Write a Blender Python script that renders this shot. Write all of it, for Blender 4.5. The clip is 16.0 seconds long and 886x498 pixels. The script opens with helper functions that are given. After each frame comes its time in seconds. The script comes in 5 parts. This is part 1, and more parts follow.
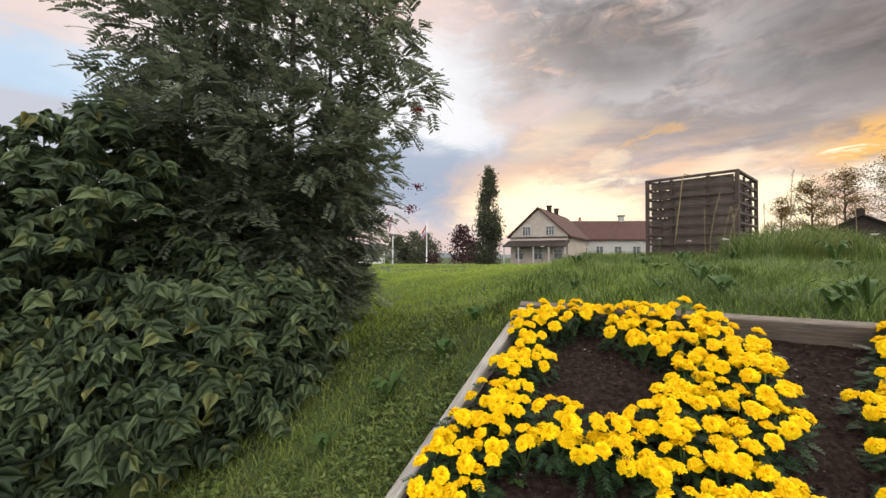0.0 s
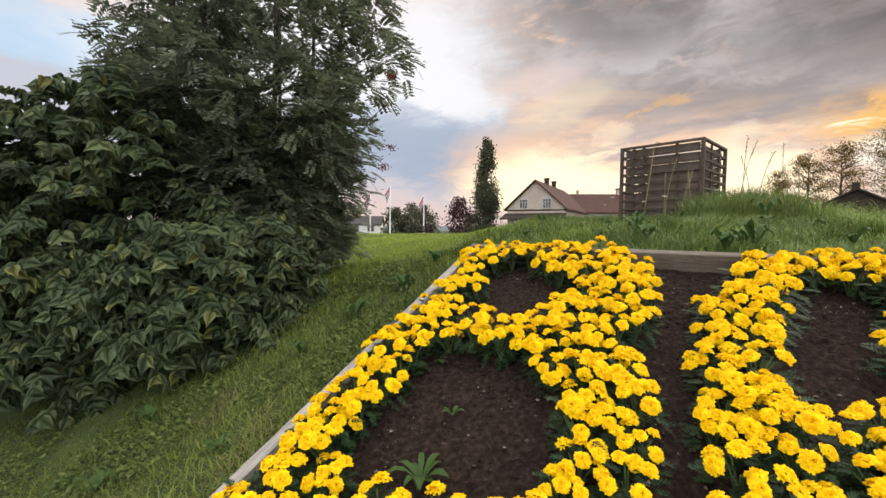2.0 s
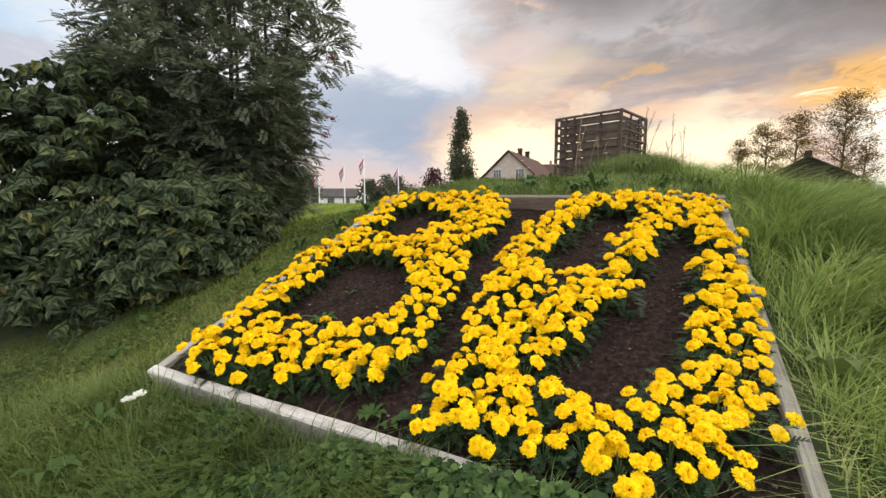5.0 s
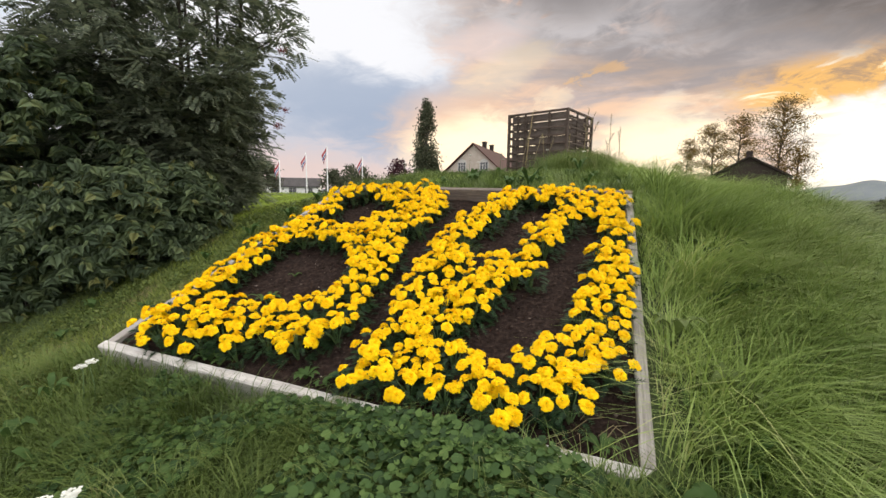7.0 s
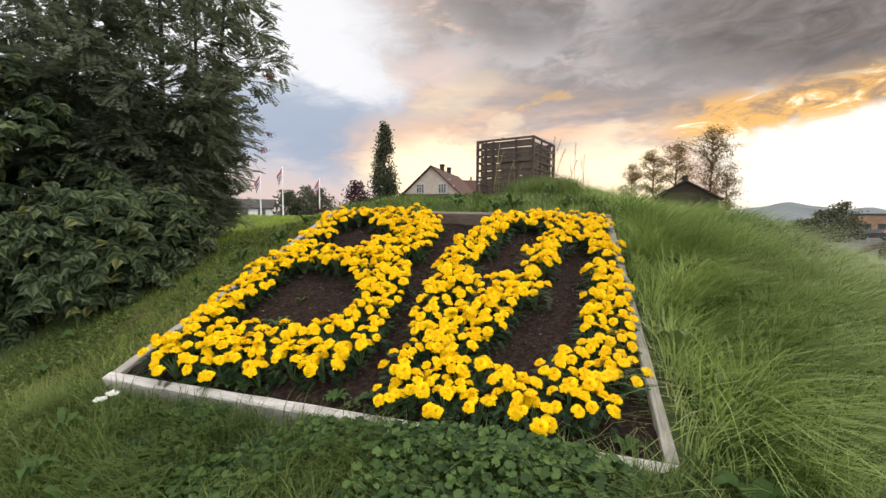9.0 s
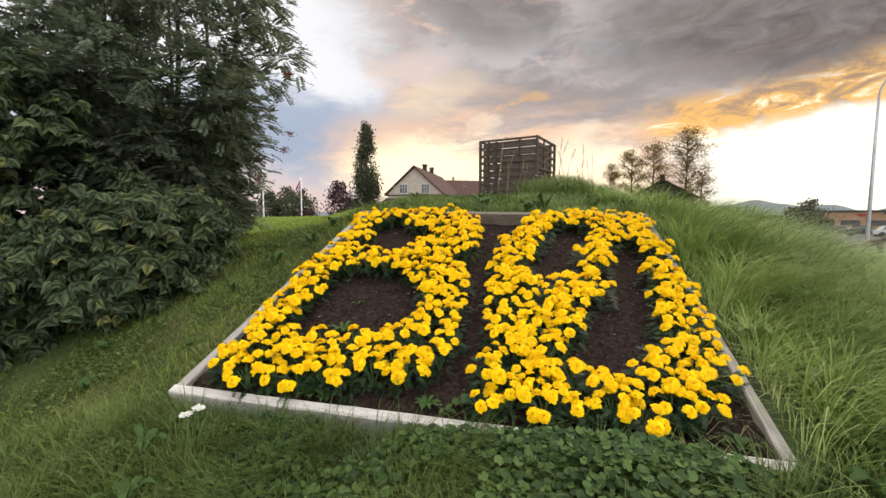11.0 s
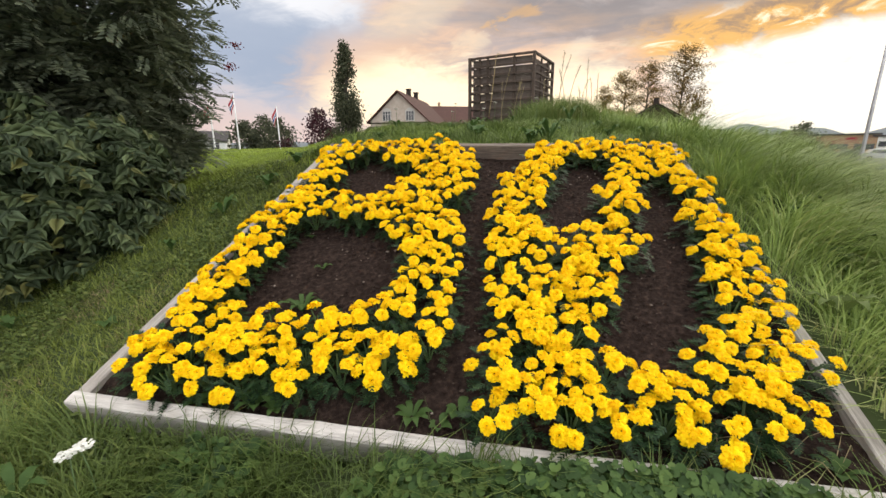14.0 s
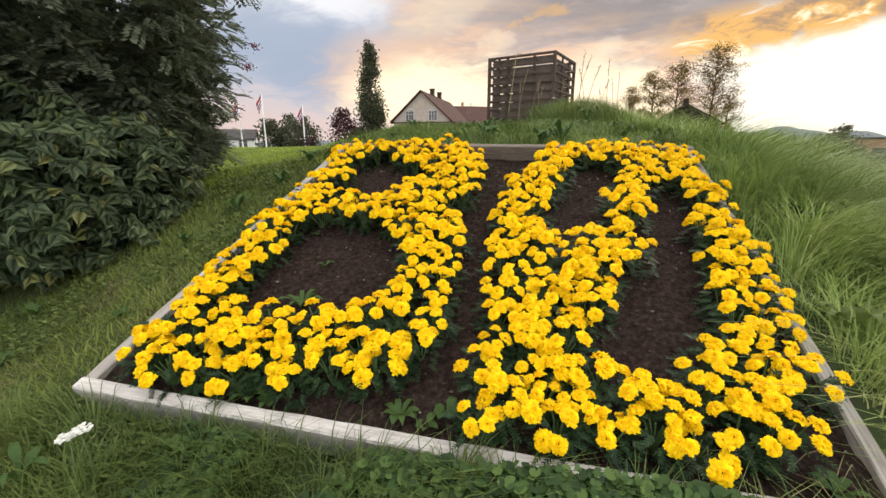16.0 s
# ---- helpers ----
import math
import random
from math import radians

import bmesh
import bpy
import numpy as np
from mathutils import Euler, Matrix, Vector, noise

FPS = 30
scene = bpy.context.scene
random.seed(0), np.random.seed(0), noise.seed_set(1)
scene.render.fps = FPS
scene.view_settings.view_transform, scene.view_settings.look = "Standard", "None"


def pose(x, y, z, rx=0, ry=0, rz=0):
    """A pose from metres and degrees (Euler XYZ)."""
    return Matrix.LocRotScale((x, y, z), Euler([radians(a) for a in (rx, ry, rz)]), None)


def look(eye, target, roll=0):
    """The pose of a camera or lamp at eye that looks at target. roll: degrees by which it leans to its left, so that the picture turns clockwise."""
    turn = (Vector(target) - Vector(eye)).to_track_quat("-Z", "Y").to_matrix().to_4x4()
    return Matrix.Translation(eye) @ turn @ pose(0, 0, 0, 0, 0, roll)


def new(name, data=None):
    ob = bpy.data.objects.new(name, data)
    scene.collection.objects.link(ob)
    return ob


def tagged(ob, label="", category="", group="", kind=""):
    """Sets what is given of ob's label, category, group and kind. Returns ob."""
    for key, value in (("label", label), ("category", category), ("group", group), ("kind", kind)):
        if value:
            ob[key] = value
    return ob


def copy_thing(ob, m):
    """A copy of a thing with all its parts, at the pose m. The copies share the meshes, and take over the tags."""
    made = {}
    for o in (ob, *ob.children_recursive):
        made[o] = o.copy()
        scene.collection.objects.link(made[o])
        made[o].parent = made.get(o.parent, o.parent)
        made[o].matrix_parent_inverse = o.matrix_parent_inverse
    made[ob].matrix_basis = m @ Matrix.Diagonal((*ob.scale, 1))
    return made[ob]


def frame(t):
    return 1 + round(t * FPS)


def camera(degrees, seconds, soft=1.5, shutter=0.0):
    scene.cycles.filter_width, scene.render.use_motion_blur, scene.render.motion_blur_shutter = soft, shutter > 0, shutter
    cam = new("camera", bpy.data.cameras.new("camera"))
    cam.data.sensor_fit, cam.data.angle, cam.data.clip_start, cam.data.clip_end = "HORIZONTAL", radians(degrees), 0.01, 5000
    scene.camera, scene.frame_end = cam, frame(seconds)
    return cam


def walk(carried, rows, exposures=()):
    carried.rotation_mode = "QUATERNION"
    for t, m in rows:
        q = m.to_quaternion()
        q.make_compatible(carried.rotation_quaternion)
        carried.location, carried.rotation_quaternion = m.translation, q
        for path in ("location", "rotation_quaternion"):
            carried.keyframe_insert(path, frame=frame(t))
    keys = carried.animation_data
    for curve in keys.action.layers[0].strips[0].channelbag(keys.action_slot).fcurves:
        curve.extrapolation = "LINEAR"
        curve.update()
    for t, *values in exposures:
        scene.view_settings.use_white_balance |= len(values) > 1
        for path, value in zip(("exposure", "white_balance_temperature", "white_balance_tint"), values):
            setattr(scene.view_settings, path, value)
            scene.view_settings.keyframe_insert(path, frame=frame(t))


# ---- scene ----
cam = camera(94.8, 16.0)
PATH = [
    (0.0, pose(0.059, -0.001, 1.389, 91.16, -0.24, 1.54)),
    (0.5, pose(0.092, -0.018, 1.391, 90.79, -0.15, 1.02)),
    (1.0, pose(0.179, -0.089, 1.360, 89.70, -0.39, 1.39)),
    (1.5, pose(0.284, -0.238, 1.311, 88.99, -0.43, 1.11)),
    (2.0, pose(0.347, -0.447, 1.203, 87.41, -0.55, 1.39)),
    (2.5, pose(0.436, -0.658, 1.201, 86.99, -0.69, 0.87)),
    (3.0, pose(0.594, -0.846, 1.156, 85.95, -0.72, 0.43)),
    (3.5, pose(0.626, -1.037, 1.085, 85.40, -0.25, -0.51)),
    (4.0, pose(0.682, -1.154, 1.052, 84.34, 0.03, -0.79)),
    (6.5, pose(1.068, -1.639, 1.020, 82.94, -0.29, -4.76)),
    (7.0, pose(1.060, -1.681, 1.023, 82.43, -0.69, -6.34)),
    (7.5, pose(1.024, -1.705, 1.045, 83.11, -0.78, -8.18)),
    (8.0, pose(0.866, -1.717, 1.032, 83.73, -0.58, -10.00)),
    (8.5, pose(0.794, -1.759, 1.049, 84.57, -0.45, -10.73)),
    (9.0, pose(0.707, -1.760, 1.044, 85.45, -0.56, -12.40)),
    (9.5, pose(0.501, -1.678, 1.044, 86.36, -0.36, -13.12)),
    (12.0, pose(0.176, -1.482, 1.050, 82.31, 0.18, -16.73)),
    (12.5, pose(0.356, -1.059, 1.066, 77.82, 0.69, -16.91)),
    (13.0, pose(0.360, -0.993, 1.072, 76.56, 0.94, -17.40)),
    (13.5, pose(0.361, -0.990, 1.072, 75.80, 0.95, -17.37)),
    (14.0, pose(0.359, -0.988, 1.081, 75.74, 0.65, -17.09)),
    (14.5, pose(0.373, -0.973, 1.073, 75.45, 0.48, -15.73)),
    (15.0, pose(0.404, -0.987, 1.078, 75.40, 0.28, -14.95)),
    (15.5, pose(0.442, -1.010, 1.081, 75.50, 0.05, -14.56)),
    (16.0, pose(0.460, -1.018, 1.082, 75.75, 0.12, -13.96)),
]
walk(cam, PATH, [(0.0, 0.08), (16.0, 0.08)])

# ---- world and light ----
world = bpy.data.worlds.new("evening_sky")
scene.world = world
world.use_nodes = True
SUN_AZ, SUN_EL = 59.0, 7.0          # degrees to the right of +y, and up


def sky():
    """An evening sky: cloud masses by bearing and height, frayed by two scales of noise."""
    nt = world.node_tree
    n, l = nt.nodes, nt.links
    n.clear()

    def put(socket, v):
        if isinstance(v, bpy.types.NodeSocket):
            l.new(v, socket)
        else:
            socket.default_value = v

    def mth(op, a, b=0.0, clamp=False):
        o = n.new("ShaderNodeMath")
        o.operation, o.use_clamp = op, clamp
        put(o.inputs[0], a), put(o.inputs[1], b)
        return o.outputs[0]

    def mix(f, a, b):
        o = n.new("ShaderNodeMix")
        o.data_type = "RGBA"
        put(o.inputs[0], f)
        for i, c in ((6, a), (7, b)):
            put(o.inputs[i], c if isinstance(c, bpy.types.NodeSocket) else (*c, 1))
        return o.outputs[2]

    def ramp(f, lo, hi):
        o = n.new("ShaderNodeMapRange")
        o.interpolation_type = "SMOOTHSTEP"
        l.new(f, o.inputs[0])
        o.inputs[1].default_value, o.inputs[2].default_value = lo, hi
        return o.outputs[0]

    co = n.new("ShaderNodeTexCoord").outputs["Generated"]
    split = n.new("ShaderNodeSeparateXYZ")
    l.new(co, split.inputs[0])
    x, y, z = split.outputs
    az = mth("MULTIPLY", mth("ARCTAN2", x, y), 57.29578)
    el = mth("MULTIPLY", mth("ARCSINE", z), 57.29578)

    # clouds lie in streaks, drawn out along the horizon and finer low down
    def cloud(wide, high, scale, detail, shift, rough=0.6, dist=0.5, lean=0.0):
        p = n.new("ShaderNodeCombineXYZ")
        l.new(mth("ADD", mth("DIVIDE", az, wide), mth("MULTIPLY", el, lean)), p.inputs[0])
        l.new(mth("DIVIDE", el, high), p.inputs[1])
        p.inputs[2].default_value = shift
        t = n.new("ShaderNodeTexNoise")
        l.new(p.outputs[0], t.inputs["Vector"])
        for k, v in (("Scale", scale), ("Detail", detail), ("Roughness", rough), ("Distortion", dist)):
            t.inputs[k].default_value = v
        return mth("SUBTRACT", t.outputs[0], 0.5)

    big = cloud(22, 10, 1.0, 4, 3.1, dist=0.7)
    mid = cloud(13, 5.5, 1.0, 6, 7.7, dist=0.6, lean=0.03)
    fine = cloud(5.5, 2.2, 1.0, 7, 1.4, rough=0.62, dist=0.9, lean=-0.05)
    streak = cloud(16, 2.6, 1.0, 6, 5.5, rough=0.58, dist=0.5)
    waz = mth("ADD", az, mth("ADD", mth("MULTIPLY", mid, 13.0), mth("MULTIPLY", fine, 9.0)))
    wel = mth("ADD", el, mth("ADD", mth("MULTIPLY", big, 3.5), mth("ADD", mth("MULTIPLY", mid, 4.0), mth("MULTIPLY", fine, 4.5))))

    def mass(a0, e0, ra, re, tilt=0.0, core=0.05, rim=1.9):
        """One where a cloud or a gap lies, fading to nought past its rim; bearing, height and half sizes in degrees."""
        c, k = math.cos(radians(tilt)), math.sin(radians(tilt))
        dx, dy = mth("SUBTRACT", waz, a0), mth("SUBTRACT", wel, e0)
        u = mth("DIVIDE", mth("ADD", mth("MULTIPLY", dx, c), mth("MULTIPLY", dy, k)), ra)
        v = mth("DIVIDE", mth("SUBTRACT", mth("MULTIPLY", dy, c), mth("MULTIPLY", dx, k)), re)
        d = mth("ADD", mth("MULTIPLY", u, u), mth("MULTIPLY", v, v))
        return mth("SUBTRACT", 1.0, ramp(d, core, rim), clamp=True)

    def times(f, g):
        return mth("MULTIPLY", f, g)

    # pale lavender open sky, pink towards the horizon
    col = mix(ramp(wel, 2.0, 9.0), SKY_HORIZON, SKY_PALE)
    col = mix(ramp(wel, 17.0, 24.0), col, SKY_PINK)
    col = mix(times(mass(-45, 18.5, 12, 2.6), 0.7), col, SKY_CLEAR)
    col = mix(mass(-18, 20.0, 22, 9.0), col, SKY_WHITE)
    col = mix(mass(-2, 20.5, 12, 7.4, 8), col, SKY_WHITE)
    col = mix(times(mass(-4, 11.0, 17, 4.6, -9), 0.90), col, CLOUD_BLUE)
    # beige and peach evening haze on the sun's side, barred with mauve
    side = ramp(waz, 3.0, 12.0)
    haze = mix(ramp(mth("ADD", mth("MULTIPLY", streak, 1.8), fine), -0.26, 0.30), CLOUD_MAUVE, SKY_PEACH)
    haze = mix(ramp(mth("ADD", mth("MULTIPLY", streak, 1.2), mid), 0.16, 0.42), haze, SKY_CREAM)
    col = mix(times(side, 0.96), col, haze)
    # the broad grey deck above it, and its heavy dark part
    foot = mth("SUBTRACT", 17.4, mth("MULTIPLY", waz, 0.085))
    deck = times(ramp(mth("SUBTRACT", wel, foot), -3.6, 4.2), ramp(mth("ADD", waz, mth("MULTIPLY", mth("SUBTRACT", wel, 22.0), 0.6)), -2.0, 17.0))
    grey = mix(ramp(mth("ADD", mth("ADD", mid, mth("MULTIPLY", fine, 0.7)), mth("MULTIPLY", big, 0.6)), -0.30, 0.30), CLOUD_GREY, CLOUD_PALE)
    grey = mix(times(ramp(mth("ADD", mth("MULTIPLY", mid, -1.0), mth("MULTIPLY", fine, 0.9)), 0.02, 0.30), mth("SUBTRACT", 1.0, ramp(waz, 14.0, 42.0), clamp=True)), grey, CLOUD_PINK)
    dark = ramp(mth("ADD", mth("SUBTRACT", wel, 13.2), mth("MULTIPLY", mth("SUBTRACT", waz, 47.0), 0.26)), -1.5, 6.0)
    dark = times(dark, ramp(waz, 26.0, 50.0))
    grey = mix(dark, grey, mix(ramp(fine, -0.3, 0.35), CLOUD_DARK, CLOUD_GREY))
    col = mix(times(deck, 0.94), col, grey)
    col = mix(times(mass(22, 26, 9, 3.6, -12), 0.6), col, CLOUD_DEEP)
    col = mix(times(mass(36, 14.0, 14, 2.4, -4), 0.5), col, CLOUD_GREY)
    # glowing breaks over the houses and beside the crate
    col = mix(times(mass(9.5, 8.2, 10.5, 4.6, -8), 0.80), col, SKY_PEACH)
    col = mix(mass(14.0, 6.0, 11.0, 4.4, -3), col, CLOUD_LIT)
    col = mix(mass(13.0, 6.0, 7.0, 3.6, -3), col, CLOUD_LIT)
    col = mix(mass(34, 4.5, 7.0, 5.6), col, CLOUD_LIT)
    col = mix(times(mass(14.5, 16.0, 6.0, 2.4, 20), 0.45), col, SKY_CREAM)
    col = mix(times(mass(20.2, 12.2, 2.2, 1.2, 12), 0.5), col, SKY_CREAM)
    col = mix(times(mass(26, 14.6, 1.6, 0.7), 0.4), col, CLOUD_RIM)
    col = mix(times(mass(12, 19.5, 6.0, 2.2, 14), 0.6), col, SKY_PINK)
    # the white blaze round the hidden sun, with a burning fringe of torn cloud above
    edge = mth("ADD", 10.2, mth("MULTIPLY", mth("SUBTRACT", waz, 48.0), 0.08))
    under = mth("SUBTRACT", edge, wel)
    sunward = ramp(waz, 42.0, 49.5)
    fringe = times(times(ramp(under, -5.2, -2.6), mth("SUBTRACT", 1.0, ramp(under, -0.2, 1.6), clamp=True)), ramp(waz, 39.0, 46.0))
    torn = mix(ramp(mth("ADD", mth("MULTIPLY", fine, 2.4), streak), -0.30, 0.08), CLOUD_WARM, CLOUD_RIM)
    torn = mix(ramp(mth("ADD", mth("MULTIPLY", fine, 2.0), mid), 0.10, 0.34), torn, CLOUD_LIT)
    col = mix(times(fringe, 0.92), col, torn)
    blaze = mix(ramp(mth("ADD", mth("MULTIPLY", streak, 1.4), fine), 0.16, 0.50), SUN_GLOW, SKY_CREAM)
    col = mix(times(sunward, ramp(under, -0.6, 1.4)), col, blaze)
    # the sky behind the viewer and overhead is an even bright haze
    back = ramp(mth("MULTIPLY", y, -1.0), -0.05, 0.5)
    over = ramp(z, 0.60, 0.85)
    col = mix(mth("MAXIMUM", back, over), col, SKY_BACK)
    col = mix(ramp(mth("MULTIPLY", z, -1.0), 0.0, 0.05), col, (0.10, 0.11, 0.07))
    bg = n.new("ShaderNodeBackground")
    l.new(col, bg.inputs[0])
    bg.inputs[1].default_value = SKY_POWER
    out = n.new("ShaderNodeOutputWorld")
    l.new(bg.outputs[0], out.inputs[0])


SKY_HORIZON = (0.78, 0.62, 0.58)
SKY_PALE = (0.58, 0.60, 0.68)
SKY_PINK = (0.86, 0.70, 0.66)
SKY_CLEAR = (0.52, 0.74, 0.95)
SKY_WHITE = (0.92, 0.92, 0.95)
SKY_PEACH = (0.95, 0.64, 0.44)
SKY_CREAM = (1.00, 0.82, 0.60)
CLOUD_BLUE = (0.38, 0.45, 0.58)
CLOUD_MAUVE = (0.56, 0.46, 0.43)
CLOUD_LIT = (1.35, 1.12, 0.78)
CLOUD_GREY = (0.268, 0.252, 0.258)
CLOUD_PALE = (0.58, 0.55, 0.56)
CLOUD_PINK = (0.84, 0.60, 0.49)
CLOUD_DEEP = (0.165, 0.145, 0.140)
CLOUD_DARK = (0.090, 0.080, 0.074)
CLOUD_WARM = (0.46, 0.31, 0.20)
CLOUD_RIM = (1.00, 0.56, 0.17)
SUN_GLOW = (1.22, 1.14, 0.98)
SKY_BACK = (1.95, 1.93, 1.93)
SKY_POWER = 1.0
sky()

sun_data = bpy.data.lights.new("sun", "SUN")
sun_data.energy, sun_data.angle, sun_data.color = 1.4, radians(30), (1.0, 0.90, 0.76)
sun_lamp = new("sun", sun_data)
_a, _e = radians(SUN_AZ), radians(38)
sun_lamp.matrix_world = look((30 * math.sin(_a) * math.cos(_e), 30 * math.cos(_a) * math.cos(_e), 30 * math.sin(_e)), (0, 0, 0))


# ---- materials ----
def material(name, rough=0.7, metal=0.0):
    m = bpy.data.materials.new(name)
    m.use_nodes = True
    b = m.node_tree.nodes["Principled BSDF"]
    b.inputs["Roughness"].default_value = rough
    b.inputs["Metallic"].default_value = metal
    return m, m.node_tree.nodes, m.node_tree.links, b


def ramp_of(nodes, stops):
    r = nodes.new("ShaderNodeValToRGB")
    e = r.color_ramp.elements
    while len(e) < len(stops):
        e.new(0.5)
    for i, (p, c) in enumerate(stops):
        e[i].position, e[i].color = p, (*c, 1)
    return r


def noise_of(nodes, links, scale, detail=4, rough=0.55, space="Object", stretch=(1, 1, 1)):
    tc = nodes.new("ShaderNodeTexCoord")
    mp = nodes.new("ShaderNodeMapping")
    mp.inputs[3].default_value = stretch
    links.new(tc.outputs[space], mp.inputs[0])
    t = nodes.new("ShaderNodeTexNoise")
    links.new(mp.outputs[0], t.inputs["Vector"])
    t.inputs["Scale"].default_value, t.inputs["Detail"].default_value, t.inputs["Roughness"].default_value = scale, detail, rough
    return t.outputs[0]


def bump_on(nodes, links, bsdf, height, strength=0.4, dist=0.01):
    b = nodes.new("ShaderNodeBump")
    b.inputs["Strength"].default_value, b.inputs["Distance"].default_value = strength, dist
    links.new(height, b.inputs["Height"])
    links.new(b.outputs[0], bsdf.inputs["Normal"])


def leafy(name, stops, rough=0.55, through_light=0.25, patch=0.0, random_by="island", gloss=0.2):
    """Leaves and blades: a colour for each piece, slow patches, some light passing through."""
    m, n, l, b = material(name, rough)
    b.inputs["Specular IOR Level"].default_value = gloss
    g = n.new("ShaderNodeNewGeometry") if random_by == "island" else n.new("ShaderNodeObjectInfo")
    value = g.outputs["Random Per Island" if random_by == "island" else "Random"]
    if patch:
        big = noise_of(n, l, patch, 3)
        mx = n.new("ShaderNodeMath")
        mx.operation = "MULTIPLY_ADD"
        l.new(big, mx.inputs[0])
        mx.inputs[1].default_value = 1.3
        mx.inputs[2].default_value = -0.42
        ad = n.new("ShaderNodeMath")
        ad.operation = "MULTIPLY_ADD"
        l.new(value, ad.inputs[0])
        ad.inputs[1].default_value = 0.5
        l.new(mx.outputs[0], ad.inputs[2])
        ad.use_clamp = True
        value = ad.outputs[0]
    r = ramp_of(n, stops)
    l.new(value, r.inputs[0])
    l.new(r.outputs[0], b.inputs["Base Color"])
    if through_light:
        tr = n.new("ShaderNodeBsdfTranslucent")
        l.new(r.outputs[0], tr.inputs[0])
        mx = n.new("ShaderNodeMixShader")
        mx.inputs[0].default_value = through_light
        l.new(b.outputs[0], mx.inputs[1])
        l.new(tr.outputs[0], mx.inputs[2])
        l.new(mx.outputs[0], n["Material Output"].inputs[0])
    return m


def plain(name, stops, scale=8.0, rough=0.7, metal=0.0, bump=0.3, stretch=(1, 1, 1), space="Object", detail=5, dist=0.004, gloss=0.35):
    m, n, l, b = material(name, rough, metal)
    b.inputs["Specular IOR Level"].default_value = gloss
    f = noise_of(n, l, scale, detail, 0.6, space, stretch)
    r = ramp_of(n, stops)
    l.new(f, r.inputs[0])
    l.new(r.outputs[0], b.inputs["Base Color"])
    if bump:
        bump_on(n, l, b, f, bump, dist)
    return m


def weathered_wood(name, dark, mid, light, along=(0.9, 14, 14)):
    """Grey or stained wood: long grain, blotches and cracks."""
    m, n, l, b = material(name, 0.78)
    grain = noise_of(n, l, 9, 6, 0.65, "Object", along)
    blot = noise_of(n, l, 3.2, 4, 0.6)
    mx = n.new("ShaderNodeMath")
    mx.operation = "MULTIPLY_ADD"
    l.new(blot, mx.inputs[0])
    mx.inputs[1].default_value = 0.55
    l.new(grain, mx.inputs[2])
    sc = n.new("ShaderNodeMath")
    sc.operation = "MULTIPLY"
    l.new(mx.outputs[0], sc.inputs[0])
    sc.inputs[1].default_value = 0.65
    r = ramp_of(n, [(0.30, dark), (0.48, mid), (0.66, light)])
    l.new(sc.outputs[0], r.inputs[0])
    l.new(r.outputs[0], b.inputs["Base Color"])
    bump_on(n, l, b, grain, 0.5, 0.004)
    return m


M_GROUND = plain("turf", [(0.25, (0.022, 0.026, 0.010)), (0.5, (0.036, 0.055, 0.014)), (0.75, (0.062, 0.088, 0.022))], 2.5, 0.95, bump=0.6, dist=0.03)
# Near lawn: brownish green, with the shade there put into the colour.
M_LAWN_SHADED = leafy("shaded_lawn_blades", [(0.0, (0.070, 0.082, 0.024)), (0.40, (0.140, 0.178, 0.040)), (0.75, (0.225, 0.270, 0.060)), (1.0, (0.330, 0.290, 0.130))], 0.5, 0.35, 0.9)
M_LAWN_LEAF = leafy("lawn_leaf", [(0.0, (0.045, 0.070, 0.020)), (0.5, (0.095, 0.135, 0.036)), (1.0, (0.190, 0.225, 0.070))], 0.55, 0.3)
# Far lawn: lusher yellow-green, with sunlight on it put into the colour.
M_LAWN_SUNLIT = leafy("lush_sunlit_blades", [(0.0, (0.150, 0.200, 0.032)), (0.40, (0.250, 0.340, 0.048)), (0.75, (0.340, 0.430, 0.075)), (1.0, (0.400, 0.400, 0.125))], 0.5, 0.40, 0.5)
M_PALE = leafy("pale_blades", [(0.0, (0.200, 0.250, 0.086)), (0.5, (0.350, 0.420, 0.150)), (1.0, (0.540, 0.520, 0.250))], 0.45, 0.40, 0.6)
M_FRONT = leafy("dark_blades", [(0.0, (0.044, 0.064, 0.020)), (0.45, (0.094, 0.138, 0.034)), (0.8, (0.155, 0.205, 0.055)), (1.0, (0.270, 0.260, 0.115))], 0.5, 0.30, 0.9)
M_TALL = leafy("tall_blades", [(0.0, (0.062, 0.096, 0.028)), (0.40, (0.176, 0.256, 0.062)), (0.75, (0.300, 0.390, 0.108)), (1.0, (0.430, 0.425, 0.190))], 0.42, 0.35, 0.8)
M_CLOVER = leafy("weed_leaf", [(0.0, (0.020, 0.042, 0.013)), (0.5, (0.044, 0.086, 0.022)), (1.0, (0.096, 0.155, 0.040))], 0.6, 0.25)
M_ROWAN = leafy("rowan_leaf", [(0.0, (0.080, 0.098, 0.066)), (0.5, (0.150, 0.178, 0.116)), (1.0, (0.235, 0.262, 0.165))], 0.5, 0.42, gloss=0.4)
M_LILAC = leafy("lilac_leaf", [(0.0, (0.042, 0.062, 0.032)), (0.5, (0.074, 0.104, 0.050)), (0.9, (0.122, 0.160, 0.070)), (1.0, (0.18, 0.18, 0.055))], 0.6, 0.25, gloss=0.25)
M_FARLEAF = leafy("far_leaf", [(0.0, (0.042, 0.050, 0.030)), (0.5, (0.074, 0.084, 0.048)), (1.0, (0.118, 0.124, 0.068))], 0.6, 0.25)
# Orange-brown holds the evening glow through the leaves, put into their colour.
M_BIRCH = leafy("backlit_birch_leaf", [(0.0, (0.090, 0.072, 0.026)), (0.5, (0.190, 0.130, 0.040)), (1.0, (0.320, 0.190, 0.050))], 0.6, 0.65)
